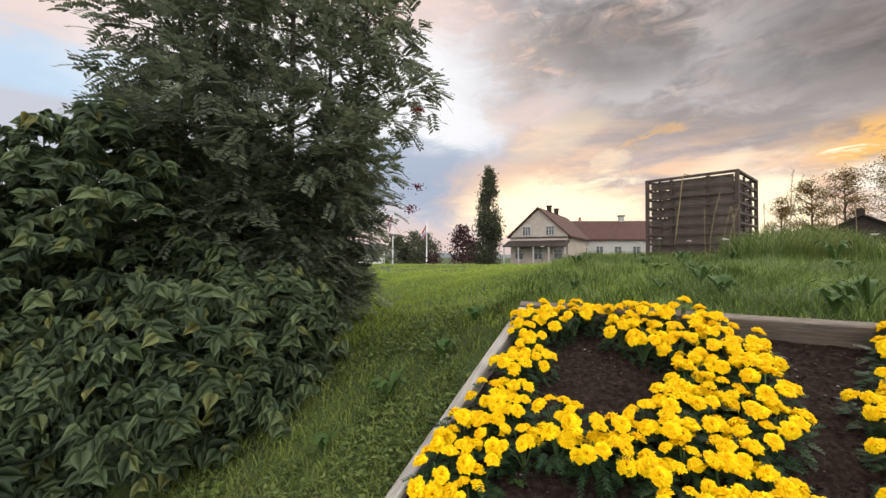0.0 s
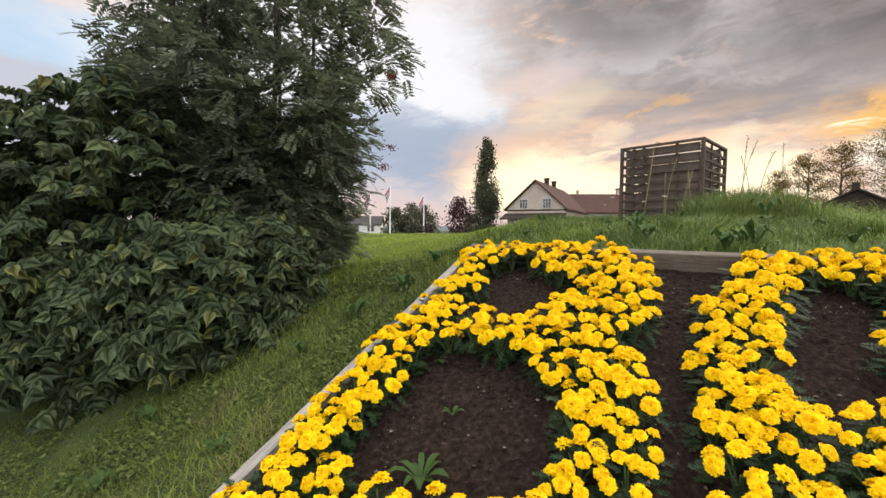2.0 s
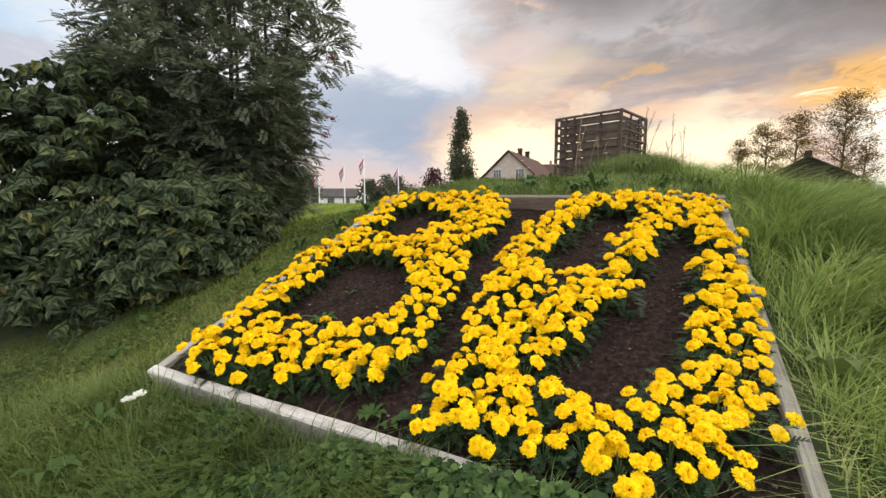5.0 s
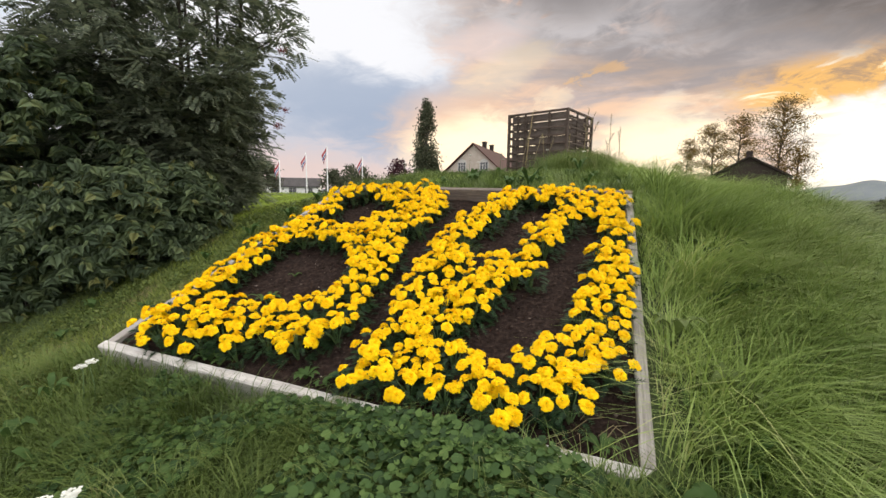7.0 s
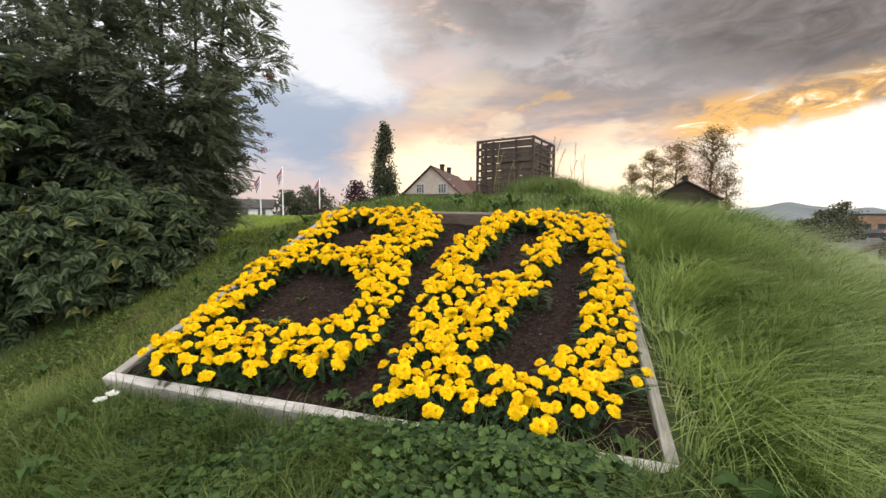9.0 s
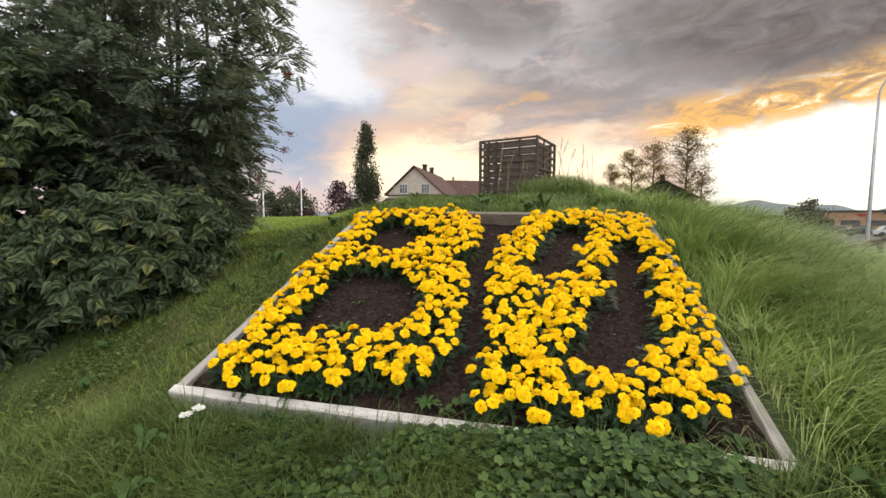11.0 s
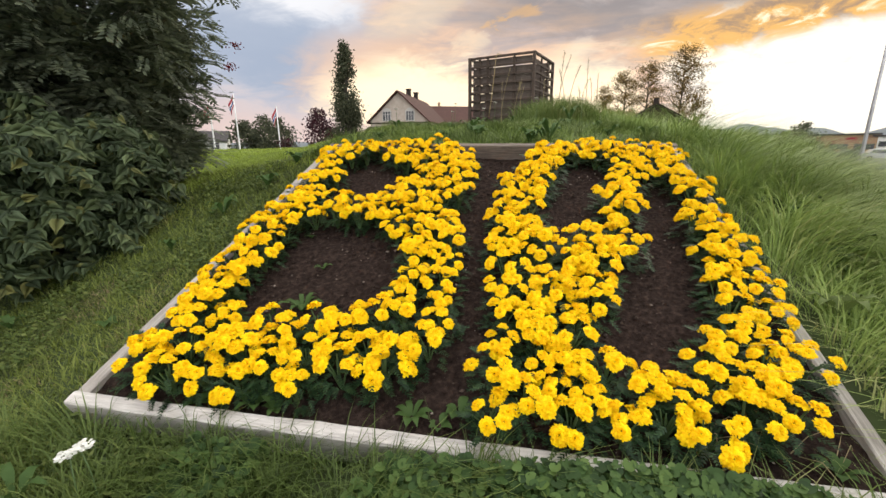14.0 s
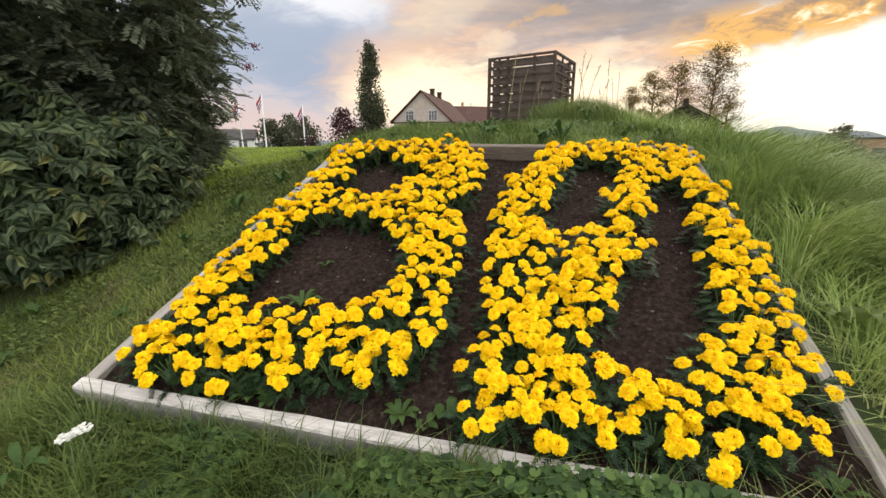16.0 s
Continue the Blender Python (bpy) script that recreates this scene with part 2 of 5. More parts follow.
M_REDLEAF = leafy("red_leaf", [(0.0, (0.030, 0.010, 0.014)), (1.0, (0.075, 0.022, 0.030))], 0.6, 0.2)
M_BARK = plain("bark", [(0.3, (0.035, 0.030, 0.024)), (0.7, (0.10, 0.085, 0.07))], 14, 0.9, bump=0.7, stretch=(1, 1, 0.3))
M_STEM = plain("green_stem", [(0.3, (0.05, 0.09, 0.03)), (0.7, (0.09, 0.14, 0.05))], 20, 0.6, bump=0.1)
M_STALK = leafy("dry_stalk", [(0.0, (0.16, 0.13, 0.07)), (1.0, (0.30, 0.24, 0.13))], 0.7, 0.15)
M_PETAL = leafy("marigold_petal", [(0.0, (0.93, 0.58, 0.001)), (0.5, (0.98, 0.69, 0.002)), (1.0, (0.99, 0.78, 0.004))], 0.7, 0.28)
M_PETAL_ORANGE = leafy("marigold_petal_fading", [(0.0, (0.70, 0.32, 0.004)), (1.0, (0.90, 0.52, 0.004))], 0.6, 0.3)
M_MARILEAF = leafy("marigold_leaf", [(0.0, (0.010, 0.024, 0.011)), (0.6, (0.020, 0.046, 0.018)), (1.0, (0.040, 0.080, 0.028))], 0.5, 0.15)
M_WHITE_PETAL = leafy("white_petal", [(0.0, (0.66, 0.67, 0.62)), (1.0, (0.85, 0.85, 0.80))], 0.6, 0.2)
M_BERRY = plain("berry", [(0.3, (0.095, 0.006, 0.008)), (0.7, (0.18, 0.012, 0.012))], 30, 0.5, bump=0, gloss=0.15)
M_SOIL = plain("soil", [(0.28, (0.009, 0.0058, 0.0048)), (0.5, (0.026, 0.0172, 0.0140)), (0.68, (0.050, 0.034, 0.027)), (0.84, (0.130, 0.098, 0.080))], 42, 1.0, bump=1.0, dist=0.02, detail=8, gloss=0.08)
M_CLOD = leafy("soil_clod", [(0.0, (0.010, 0.006, 0.005)), (0.75, (0.036, 0.024, 0.018)), (0.9, (0.10, 0.075, 0.06)), (1.0, (0.26, 0.22, 0.19))], 0.95, 0.0)
M_BOARD = weathered_wood("grey_board", (0.14, 0.125, 0.11), (0.29, 0.265, 0.235), (0.45, 0.42, 0.38))
M_BOARD_PALE = weathered_wood("bleached_board", (0.24, 0.22, 0.20), (0.48, 0.45, 0.42), (0.66, 0.63, 0.59))
M_BOARD_BROWN = weathered_wood("brown_board", (0.060, 0.045, 0.035), (0.130, 0.102, 0.082), (0.24, 0.20, 0.165))
M_CRATE = weathered_wood("dark_slat", (0.020, 0.013, 0.010), (0.060, 0.040, 0.030), (0.115, 0.080, 0.062))
M_CRATE_BOARD = weathered_wood("grey_brown_board", (0.040, 0.030, 0.025), (0.088, 0.067, 0.055), (0.150, 0.120, 0.100))
M_STRAP = plain("yellow_strap", [(0.3, (0.26, 0.19, 0.09)), (0.7, (0.38, 0.29, 0.15))], 30, 0.7)
M_WALL = plain("cream_render", [(0.3, (0.36, 0.30, 0.255)), (0.7, (0.47, 0.40, 0.345))], 1.2, 0.85, bump=0.15)
M_ROOF = plain("red_roof", [(0.3, (0.046, 0.019, 0.015)), (0.7, (0.085, 0.036, 0.027))], 1.6, 0.8, bump=0.3, stretch=(1, 1, 4))
M_DARKROOF = plain("dark_roof", [(0.3, (0.035, 0.032, 0.032)), (0.7, (0.075, 0.068, 0.066))], 1.0, 0.8)
M_DARKWOOD = plain("dark_wood", [(0.3, (0.022, 0.015, 0.012)), (0.7, (0.045, 0.031, 0.025))], 2.0, 0.8)
M_WHITE = plain("white_paint", [(0.3, (0.62, 0.62, 0.60)), (0.7, (0.80, 0.80, 0.78))], 3, 0.6, bump=0.1)
M_TRIM = plain("old_white_trim", [(0.3, (0.38, 0.36, 0.34)), (0.7, (0.50, 0.48, 0.45))], 3, 0.7, bump=0.1)
M_GLASS = plain("window_glass", [(0.4, (0.05, 0.055, 0.06)), (0.6, (0.09, 0.09, 0.10))], 1.0, 0.08, bump=0)
M_BRICK = plain("brown_cladding", [(0.3, (0.26, 0.16, 0.10)), (0.7, (0.38, 0.25, 0.16))], 0.8, 0.8, bump=0.1)
M_STEEL = plain("grey_steel", [(0.3, (0.28, 0.28, 0.29)), (0.7, (0.42, 0.42, 0.43))], 6, 0.45, 0.7, bump=0.05)
M_CARPAINT = plain("car_silver", [(0.4, (0.42, 0.43, 0.45)), (0.6, (0.50, 0.51, 0.53))], 1, 0.25, 0.4, bump=0)
M_CARDARK = plain("car_dark", [(0.4, (0.03, 0.03, 0.035)), (0.6, (0.05, 0.05, 0.055))], 1, 0.25, 0.2, bump=0)
M_RUBBER = plain("rubber", [(0.4, (0.02, 0.02, 0.02)), (0.6, (0.035, 0.035, 0.035))], 6, 0.8, bump=0.1)
M_ASPHALT = plain("asphalt", [(0.3, (0.045, 0.045, 0.047)), (0.7, (0.080, 0.079, 0.078))], 3, 0.9, bump=0.2)
# Blue-grey distance haze is mixed into the hill colour itself.
M_HILL = plain("far_hill_hazed", [(0.3, (0.105, 0.125, 0.135)), (0.7, (0.165, 0.185, 0.195))], 0.004, 1.0, bump=0)
M_RED = plain("flag_red", [(0.4, (0.26, 0.03, 0.045)), (0.6, (0.34, 0.05, 0.06))], 5, 0.8, bump=0)
M_BLUE = plain("flag_blue", [(0.4, (0.03, 0.05, 0.18)), (0.6, (0.05, 0.07, 0.24))], 5, 0.8, bump=0)


# ---- mesh helpers ----
def mesh_of(name, verts, faces, mats, index=None, smooth=False):
    me = bpy.data.meshes.new(name)
    me.from_pydata([tuple(v) for v in verts], [], [tuple(f) for f in faces])
    for m in mats if isinstance(mats, (list, tuple)) else [mats]:
        me.materials.append(m)
    if index is not None:
        me.polygons.foreach_set("material_index", index)
    if smooth:
        me.polygons.foreach_set("use_smooth", [True] * len(me.polygons))
    me.update()
    return me


def big_mesh(name, verts, quads, mat, smooth=False):
    """Many quads at once, from arrays."""
    me = bpy.data.meshes.new(name)
    verts, quads = np.asarray(verts, np.float32), np.asarray(quads, np.int32)
    me.vertices.add(len(verts))
    me.vertices.foreach_set("co", verts.ravel())
    me.loops.add(quads.size)
    me.loops.foreach_set("vertex_index", quads.ravel())
    me.polygons.add(len(quads))
    me.polygons.foreach_set("loop_start", np.arange(0, quads.size, quads.shape[1], dtype=np.int32))
    me.materials.append(mat)
    if smooth:
        me.polygons.foreach_set("use_smooth", np.ones(len(quads), bool))
    me.update(calc_edges=True)
    me.validate()
    return me


def part(name, bm, mat, parent, label=""):
    me = bpy.data.meshes.new(name)
    bm.to_mesh(me)
    bm.free()
    me.materials.append(mat)
    return child(name, me, parent, label)


def child(name, me, parent, label="", m=None):
    ob = new(name, me)
    ob.parent = parent
    if m is not None:
        ob.matrix_basis = m
    return tagged(ob, label) if label else ob


def box(bm, size, m=Matrix(), bevel=0.0):
    r = bmesh.ops.create_cube(bm, size=1.0, matrix=m @ Matrix.Diagonal((*size, 1)))
    if bevel:
        edges = list({e for v in r["verts"] for e in v.link_edges})
        bmesh.ops.bevel(bm, geom=edges, offset=bevel, segments=1, affect="EDGES")


def box_part(name, size, m, mat, parent, label="", bevel=0.0):
    bm = bmesh.new()
    box(bm, size, Matrix(), bevel)
    ob = part(name, bm, mat, parent, label)
    ob.matrix_basis = m
    return ob


def tube(path, radii, sides=6):
    """Verts and quads of a tapered tube along a path."""
    path = [Vector(p) for p in path]
    V, F = [], []
    for i, p in enumerate(path):
        d = (path[min(i + 1, len(path) - 1)] - path[max(i - 1, 0)]).normalized()
        a = d.orthogonal().normalized()
        b = d.cross(a)
        for k in range(sides):
            t = 2 * math.pi * k / sides
            V.append(p + (a * math.cos(t) + b * math.sin(t)) * radii[i])
    for i in range(len(path) - 1):
        for k in range(sides):
            F.append((i * sides + k, i * sides + (k + 1) % sides, (i + 1) * sides + (k + 1) % sides, (i + 1) * sides + k))
    F.append(tuple(range((len(path) - 1) * sides, len(path) * sides)))
    return V, F


def tubes_mesh(name, list_of, mat, sides=6):
    V, F = [], []
    for path, radii in list_of:
        v, f = tube(path, radii, sides)
        F += [tuple(i + len(V) for i in q) for q in f]
        V += v
    return mesh_of(name, V, F, mat, smooth=True)


# ---- the lie of the land: u runs along the bed's front, v uphill ----
CORNER = np.array([-0.58, 0.68])
EU, EV = np.array([0.898, -0.440]), np.array([0.440, 0.898])
BED_W, BED_D, BED_Z0, BED_Z1 = 2.80, 2.41, 0.11, 1.075


def to_uv(x, y):
    x, y = np.asarray(x) - CORNER[0], np.asarray(y) - CORNER[1]
    return x * EU[0] + y * EU[1], x * EV[0] + y * EV[1]


def to_xy(u, v):
    return CORNER[0] + u * EU[0] + v * EV[0], CORNER[1] + u * EU[1] + v * EV[1]


def bed_z(v):
    return BED_Z0 + (BED_Z1 - BED_Z0) * v / BED_D


def in_bed(u, v, margin=0.0):
    """Whether a place lies within the bed's frame."""
    return (u > -0.076 + 0.075 * v - margin) & (u < 2.786 + 0.0216 * v + margin) & (v > 0.027 - margin) & (v < 2.262 + 0.0474 * (u - 0.094) + margin)


RIDGE_V = [-60, -8, -4, -1.6, -0.25, 0.0, 2.4, 2.75, 3.3, 4.6, 6.6, 8.6, 12, 20, 42, 90]
RIDGE_Z = [-0.9, -0.75, -0.60, -0.36, 0.00, 0.08, 1.00, 1.08, 1.16, 1.29, 1.37, 1.36, 1.30, 1.18, 0.60, 0.0]


def land(x, y):
    """Height of the bare ground."""
    u, v = to_uv(x, y)
    z = np.interp(v, RIDGE_V, RIDGE_Z)
    left = np.maximum(-0.15 - u, 0)
    right = np.maximum(u - BED_W - 0.1, 0)
    up = np.clip((v + 2.5) / 2.5, 0.15, 1.0)
    far = np.clip(1 - (v - 14) / 30, 0, 1)
    z = z - 1.15 * (1 - np.exp(-left / 4.2)) * up * np.interp(v, [3, 9, 16], [1.0, 0.55, 0.25]) - (0.72 * (1 - np.exp(-right / 1.25)) * up * far * np.interp(v, [3, 6], [1.0, 0.72]) + 0.055 * np.minimum(right, 30) * np.clip(v / 6, 0, 1))
    bump = 0.05 * np.sin(1.7 * u + 0.6 * v) * np.sin(1.3 * v - 0.4 * u + 1) * np.clip(np.maximum(left, right) + np.maximum(v - 3, 0), 0, 1)
    hump = 0.14 * np.exp(-((u - 2.2) / 0.60) ** 2 - ((v - 5.6) / 0.9) ** 2)
    shoulder = 0.19 * np.exp(-((u - 4.3) / 1.0) ** 2 - ((v - 5.0) / 1.5) ** 2)
    shoulder = shoulder - 0.215 * np.clip(right - 2.35, 0, 4.6) * np.interp(v, [-2, 1.5, 7, 14, 30], [0.25, 0.7, 1.0, 0.8, 0.2])
    return z + bump + hump + shoulder


def land_at(x, y):
    return float(land(np.array([x]), np.array([y]))[0])


def ground():
    def axis(near0, near1, step, far):
        mid = np.arange(near0, near1 + 1e-6, step)
        out, d = [], step
        p = near1
        while p < far:
            d *= 1.18
            p += d
            out.append(p)
        out = np.array(out)
        return np.concatenate([near0 - (out[::-1] - near1), mid, out])

    us, vs = axis(-5, 8, 0.12, 4000), axis(-4, 11, 0.12, 4000)
    U, V = np.meshgrid(us, vs, indexing="ij")
    X, Y = to_xy(U, V)
    Z = land(X, Y)
    Z = np.where(in_bed(U, V, -0.01), bed_z(V) - 0.22, Z)
    n, m = U.shape
    idx = np.arange(n * m).reshape(n, m)
    quads = np.stack([idx[:-1, :-1], idx[1:, :-1], idx[1:, 1:], idx[:-1, 1:]], -1).reshape(-1, 4)
    me = big_mesh("ground", np.stack([X, Y, Z], -1).reshape(-1, 3), quads, M_GROUND, True)
    return tagged(new("ground", me), "grassy earth mound falling away to level land", "ground", kind="structure")


ground()


# ---- the raised bed ----
BED_L = math.hypot(BED_Z1 - BED_Z0, BED_D)
CORNERS = {"fl": (-0.074, 0.026, 0.15), "fr": (2.786, 0.029, 0.064), "bl": (0.094, 2.262, 1.10), "br": (2.837, 2.392, 1.072)}


def bed_place(key):
    u, v, z = CORNERS[key]
    return Vector((*to_xy(u, v), z))


FL, FR, BL, BR = (bed_place(k) for k in ("fl", "fr", "bl", "br"))
BED_UP = (FR - FL).cross(BL - FL).normalized()


def bed_to_world(u, s, h=0.0):
    """Bed place: u along the front, s up the slope, h out of it, in metres."""
    a, t = u / BED_W, s / BED_L
    return FL.lerp(FR, a).lerp(BL.lerp(BR, a), t) + BED_UP * h


def worn_board(name, size, m, parent, seed, label="", mat=None):
    """A plank with worn, uneven edges; x along its length."""
    rnd = random.Random(seed)
    bm = bmesh.new()
    L, w, h = size
    nseg = max(6, int(L / 0.09))
    rings = []
    for i in range(nseg + 1):
        x = -L / 2 + L * i / nseg
        j = lambda a: rnd.uniform(-a, a)
        c = 0.006
        prof = [(-w / 2 + c, -h / 2), (w / 2 - c, -h / 2), (w / 2, -h / 2 + c), (w / 2, h / 2 - c), (w / 2 - c, h / 2), (-w / 2 + c, h / 2), (-w / 2, h / 2 - c), (-w / 2, -h / 2 + c)]
        rings.append([bm.verts.new((x, a + j(0.0015), b + j(0.0018))) for a, b in prof])
    for i in range(nseg):
        for k in range(8):
            bm.faces.new((rings[i][k], rings[i + 1][k], rings[i + 1][(k + 1) % 8], rings[i][(k + 1) % 8]))
    bm.faces.new(rings[0])
    bm.faces.new(rings[-1][::-1])
    bmesh.ops.recalc_face_normals(bm, faces=bm.faces)
    ob = part(name, bm, mat or M_BOARD, parent, label)
    ob.matrix_basis = m
    return ob


def bed_frame():
    root = tagged(new("flower_bed_frame"), "weathered grey plank frame of a sloping flower bed", "bed frame")
    t, h = 0.055, 0.17

    def plank(p, q, inward, high, seed, label=""):
        x = (q - p).normalized()
        z = (BED_UP - x * BED_UP.dot(x)).normalized()
        y = z.cross(x)
        if y.dot(inward) < 0:
            x, y = -x, -y
        c = (p + q) / 2 + y * t / 2 - z * (high / 2 - (high - h) * 0.5)
        m = Matrix((x, y, z)).transposed().to_4x4()
        worn_board("board", ((q - p).length, t, high), Matrix.Translation(c) @ m, root, seed, label, {1: M_BOARD_PALE, 4: M_BOARD_BROWN}.get(seed, M_BOARD))

    mid = (FL + BR) / 2
    along, up = (FR - FL).normalized(), (BL - FL).normalized()
    plank(FL, FR, mid - FL, h, 1, "bleached front plank with a worn edge")
    plank(FL + up * (t + 0.002), BL - up * (t + 0.002), mid - FL, h - 0.006, 2)
    up = (BR - FR).normalized()
    plank(FR + up * (t + 0.002), BR - up * (t + 0.002), mid - FR, h - 0.006, 3)
    plank(BL, BR, mid - BL, h + 0.02, 4, "brownish back plank standing proud of the soil")
    return root


bed_frame()


def soil_depth(s):
    return -0.035 - 0.075 * max(0.0, s / BED_L) ** 2


def soil():
    n, m = 130, 120
    V = []
    for i in range(n + 1):
        for j in range(m + 1):
            u, s = 0.05 + (BED_W - 0.10) * i / n, 0.05 + (BED_L - 0.10) * j / m
            k = 0.016 * noise.noise((u * 5, s * 5, 0)) + 0.012 * noise.noise((u * 17, s * 17, 3)) + 0.007 * noise.noise((u * 45, s * 45, 7))
            V.append(bed_to_world(u, s, soil_depth(s) + k))
    F = [(i * (m + 1) + j, (i + 1) * (m + 1) + j, (i + 1) * (m + 1) + j + 1, i * (m + 1) + j + 1) for i in range(n) for j in range(m)]
    tagged(new("soil", mesh_of("soil", V, F, M_SOIL, smooth=True)), "dark crumbly bare garden soil in the bed", "soil", kind="structure")
    rnd = np.random.RandomState(5)
    N = 4600
    V, F = [], []
    oct_f = [(0, 2, 4), (2, 1, 4), (1, 3, 4), (3, 0, 4), (2, 0, 5), (1, 2, 5), (3, 1, 5), (0, 3, 5)]
    for _ in range(N):
        u, s = rnd.uniform(0.08, BED_W - 0.08), rnd.uniform(0.08, BED_L - 0.08)
        c = bed_to_world(u, s, soil_depth(s) + 0.004)
        r = 0.003 + 0.009 * rnd.rand() ** 3
        b = len(V)
        for d in ((1, 0, 0), (-1, 0, 0), (0, 1, 0), (0, -1, 0), (0, 0, 0.7), (0, 0, -0.7)):
            V.append(c + Vector(d) * r * rnd.uniform(0.6, 1.3))
        F += [tuple(b + i for i in f) for f in oct_f]
    tagged(new("soil_clods", mesh_of("soil_clods", V, F, M_CLOD)), "small clods and pale stones on the soil", "clods", kind="stuff")


soil()


# ---- marigolds ----
def blossom_mesh(seed, wide=0.036, mat=None):
    """A full double blossom: rings of frilled petals, ragged at the rim, over a low dome."""
    rnd = random.Random(seed)
    V, F = [], []
    rings = [(1.0, 13, 0.10), (0.93, 13, 0.26), (0.78, 12, 0.42), (0.60, 10, 0.56), (0.42, 8, 0.66), (0.22, 5, 0.70)]
    for reach, count, lift in rings:
        off = rnd.random()
        for k in range(count):
            a = 2 * math.pi * (k + off + rnd.uniform(-0.3, 0.3)) / count
            r1 = wide * reach * rnd.uniform(0.80, 1.12)
            r0 = r1 * 0.25
            half = 3.6 * r1 / count * rnd.uniform(0.85, 1.2)
            d, t = Vector((math.cos(a), math.sin(a), 0)), Vector((-math.sin(a), math.cos(a), 0))
            z0, z1 = wide * lift * 0.6, wide * (lift + rnd.uniform(-0.09, 0.09))
            rim = wide * rnd.uniform(-0.22, 0.06)
            tip = wide * rnd.uniform(-0.10, 0.10)
            up = lambda h: Vector((0, 0, h + wide * rnd.uniform(-0.06, 0.06)))
            b = len(V)
            V += [d * r0 + up(z0), d * r1 * 0.68 - t * half * 0.9 + up(z1), d * r1 * 0.74 + up(z1 + wide * 0.05), d * r1 * 0.68 + t * half * 0.9 + up(z1),
                  d * r1 * rnd.uniform(0.86, 1.0) - t * half + up(z1 + rim), d * r1 * rnd.uniform(0.98, 1.10) - t * half * 0.35 + up(z1 + rim * 0.5 + tip),
                  d * r1 * rnd.uniform(0.90, 1.0) + up(z1 + rim * 0.4), d * r1 * rnd.uniform(0.98, 1.10) + t * half * 0.4 + up(z1 + rim * 0.5 - tip), d * r1 * rnd.uniform(0.86, 1.0) + t * half + up(z1 + rim)]
            F += [(b, b + 1, b + 2), (b, b + 2, b + 3), (b + 1, b + 4, b + 5, b + 2), (b + 2, b + 5, b + 6), (b + 2, b + 6, b + 7), (b + 2, b + 7, b + 8, b + 3)]
    # green cup beneath
    b = len(V)
    for k in range(6):
        a = 2 * math.pi * k / 6
        V.append(Vector((0.42 * wide * math.cos(a), 0.42 * wide * math.sin(a), 0.10 * wide)))
    V.append(Vector((0, 0, -0.45 * wide)))
    petal_faces = len(F)
    F += [(b + (k + 1) % 6, b + k, b + 6) for k in range(6)]
    return mesh_of("blossom", V, F, [mat or M_PETAL, M_STEM], [0] * petal_faces + [1] * 6)


BLOSSOMS = [blossom_mesh(i, 0.0335) for i in range(6)]
FADING = blossom_mesh(9, 0.030, M_PETAL_ORANGE)


def foliage_mesh(seed, spread=0.078, tall=0.140):
    """Feathery, cut marigold leaves on branching stems."""
    rnd = random.Random(seed)
    V, F, idx = [], [], []
    for k in range(9):
        a, lean = rnd.uniform(0, 6.28), rnd.uniform(0.1, 0.95)
        tip = Vector((math.cos(a) * spread * lean, math.sin(a) * spread * lean, tall * rnd.uniform(0.7, 1.0)))
        v, f = tube([(0, 0, -0.02), tip * 0.5 + Vector((0, 0, 0.012)), tip], [0.005, 0.004, 0.0025], 4)
        F += [tuple(i + len(V) for i in q) for q in f]
        idx += [1] * len(f)
        V += v
    for k in range(46):
        a, r = rnd.uniform(0, 6.28), spread * math.sqrt(rnd.random())
        base = Vector((math.cos(a) * r, math.sin(a) * r, tall * rnd.uniform(0.06, 0.86)))
        a2 = a + rnd.uniform(-0.8, 0.8)
        d = Vector((math.cos(a2), math.sin(a2), rnd.uniform(-0.35, 0.5))).normalized()
        side = d.cross(Vector((0, 0, 1))).normalized()
        L = rnd.uniform(0.035, 0.062)
        for j in range(1, 6):
            p = base + d * L * j / 5 - Vector((0, 0, 0.012 * (j / 5) ** 2))
            for sgn in (-1, 1):
                q = p + side * sgn * 0.016 * (1.15 - 0.12 * j) + d * 0.010
                b = len(V)
                w = d * 0.0042
                V += [p - w, q, p + w, (p + q) / 2 + w * 1.5]
                F.append((b, b + 1, b + 3, b + 2))
                idx.append(0)
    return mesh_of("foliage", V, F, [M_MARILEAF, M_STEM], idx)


FOLIAGE = [foliage_mesh(20 + i) for i in range(4)]


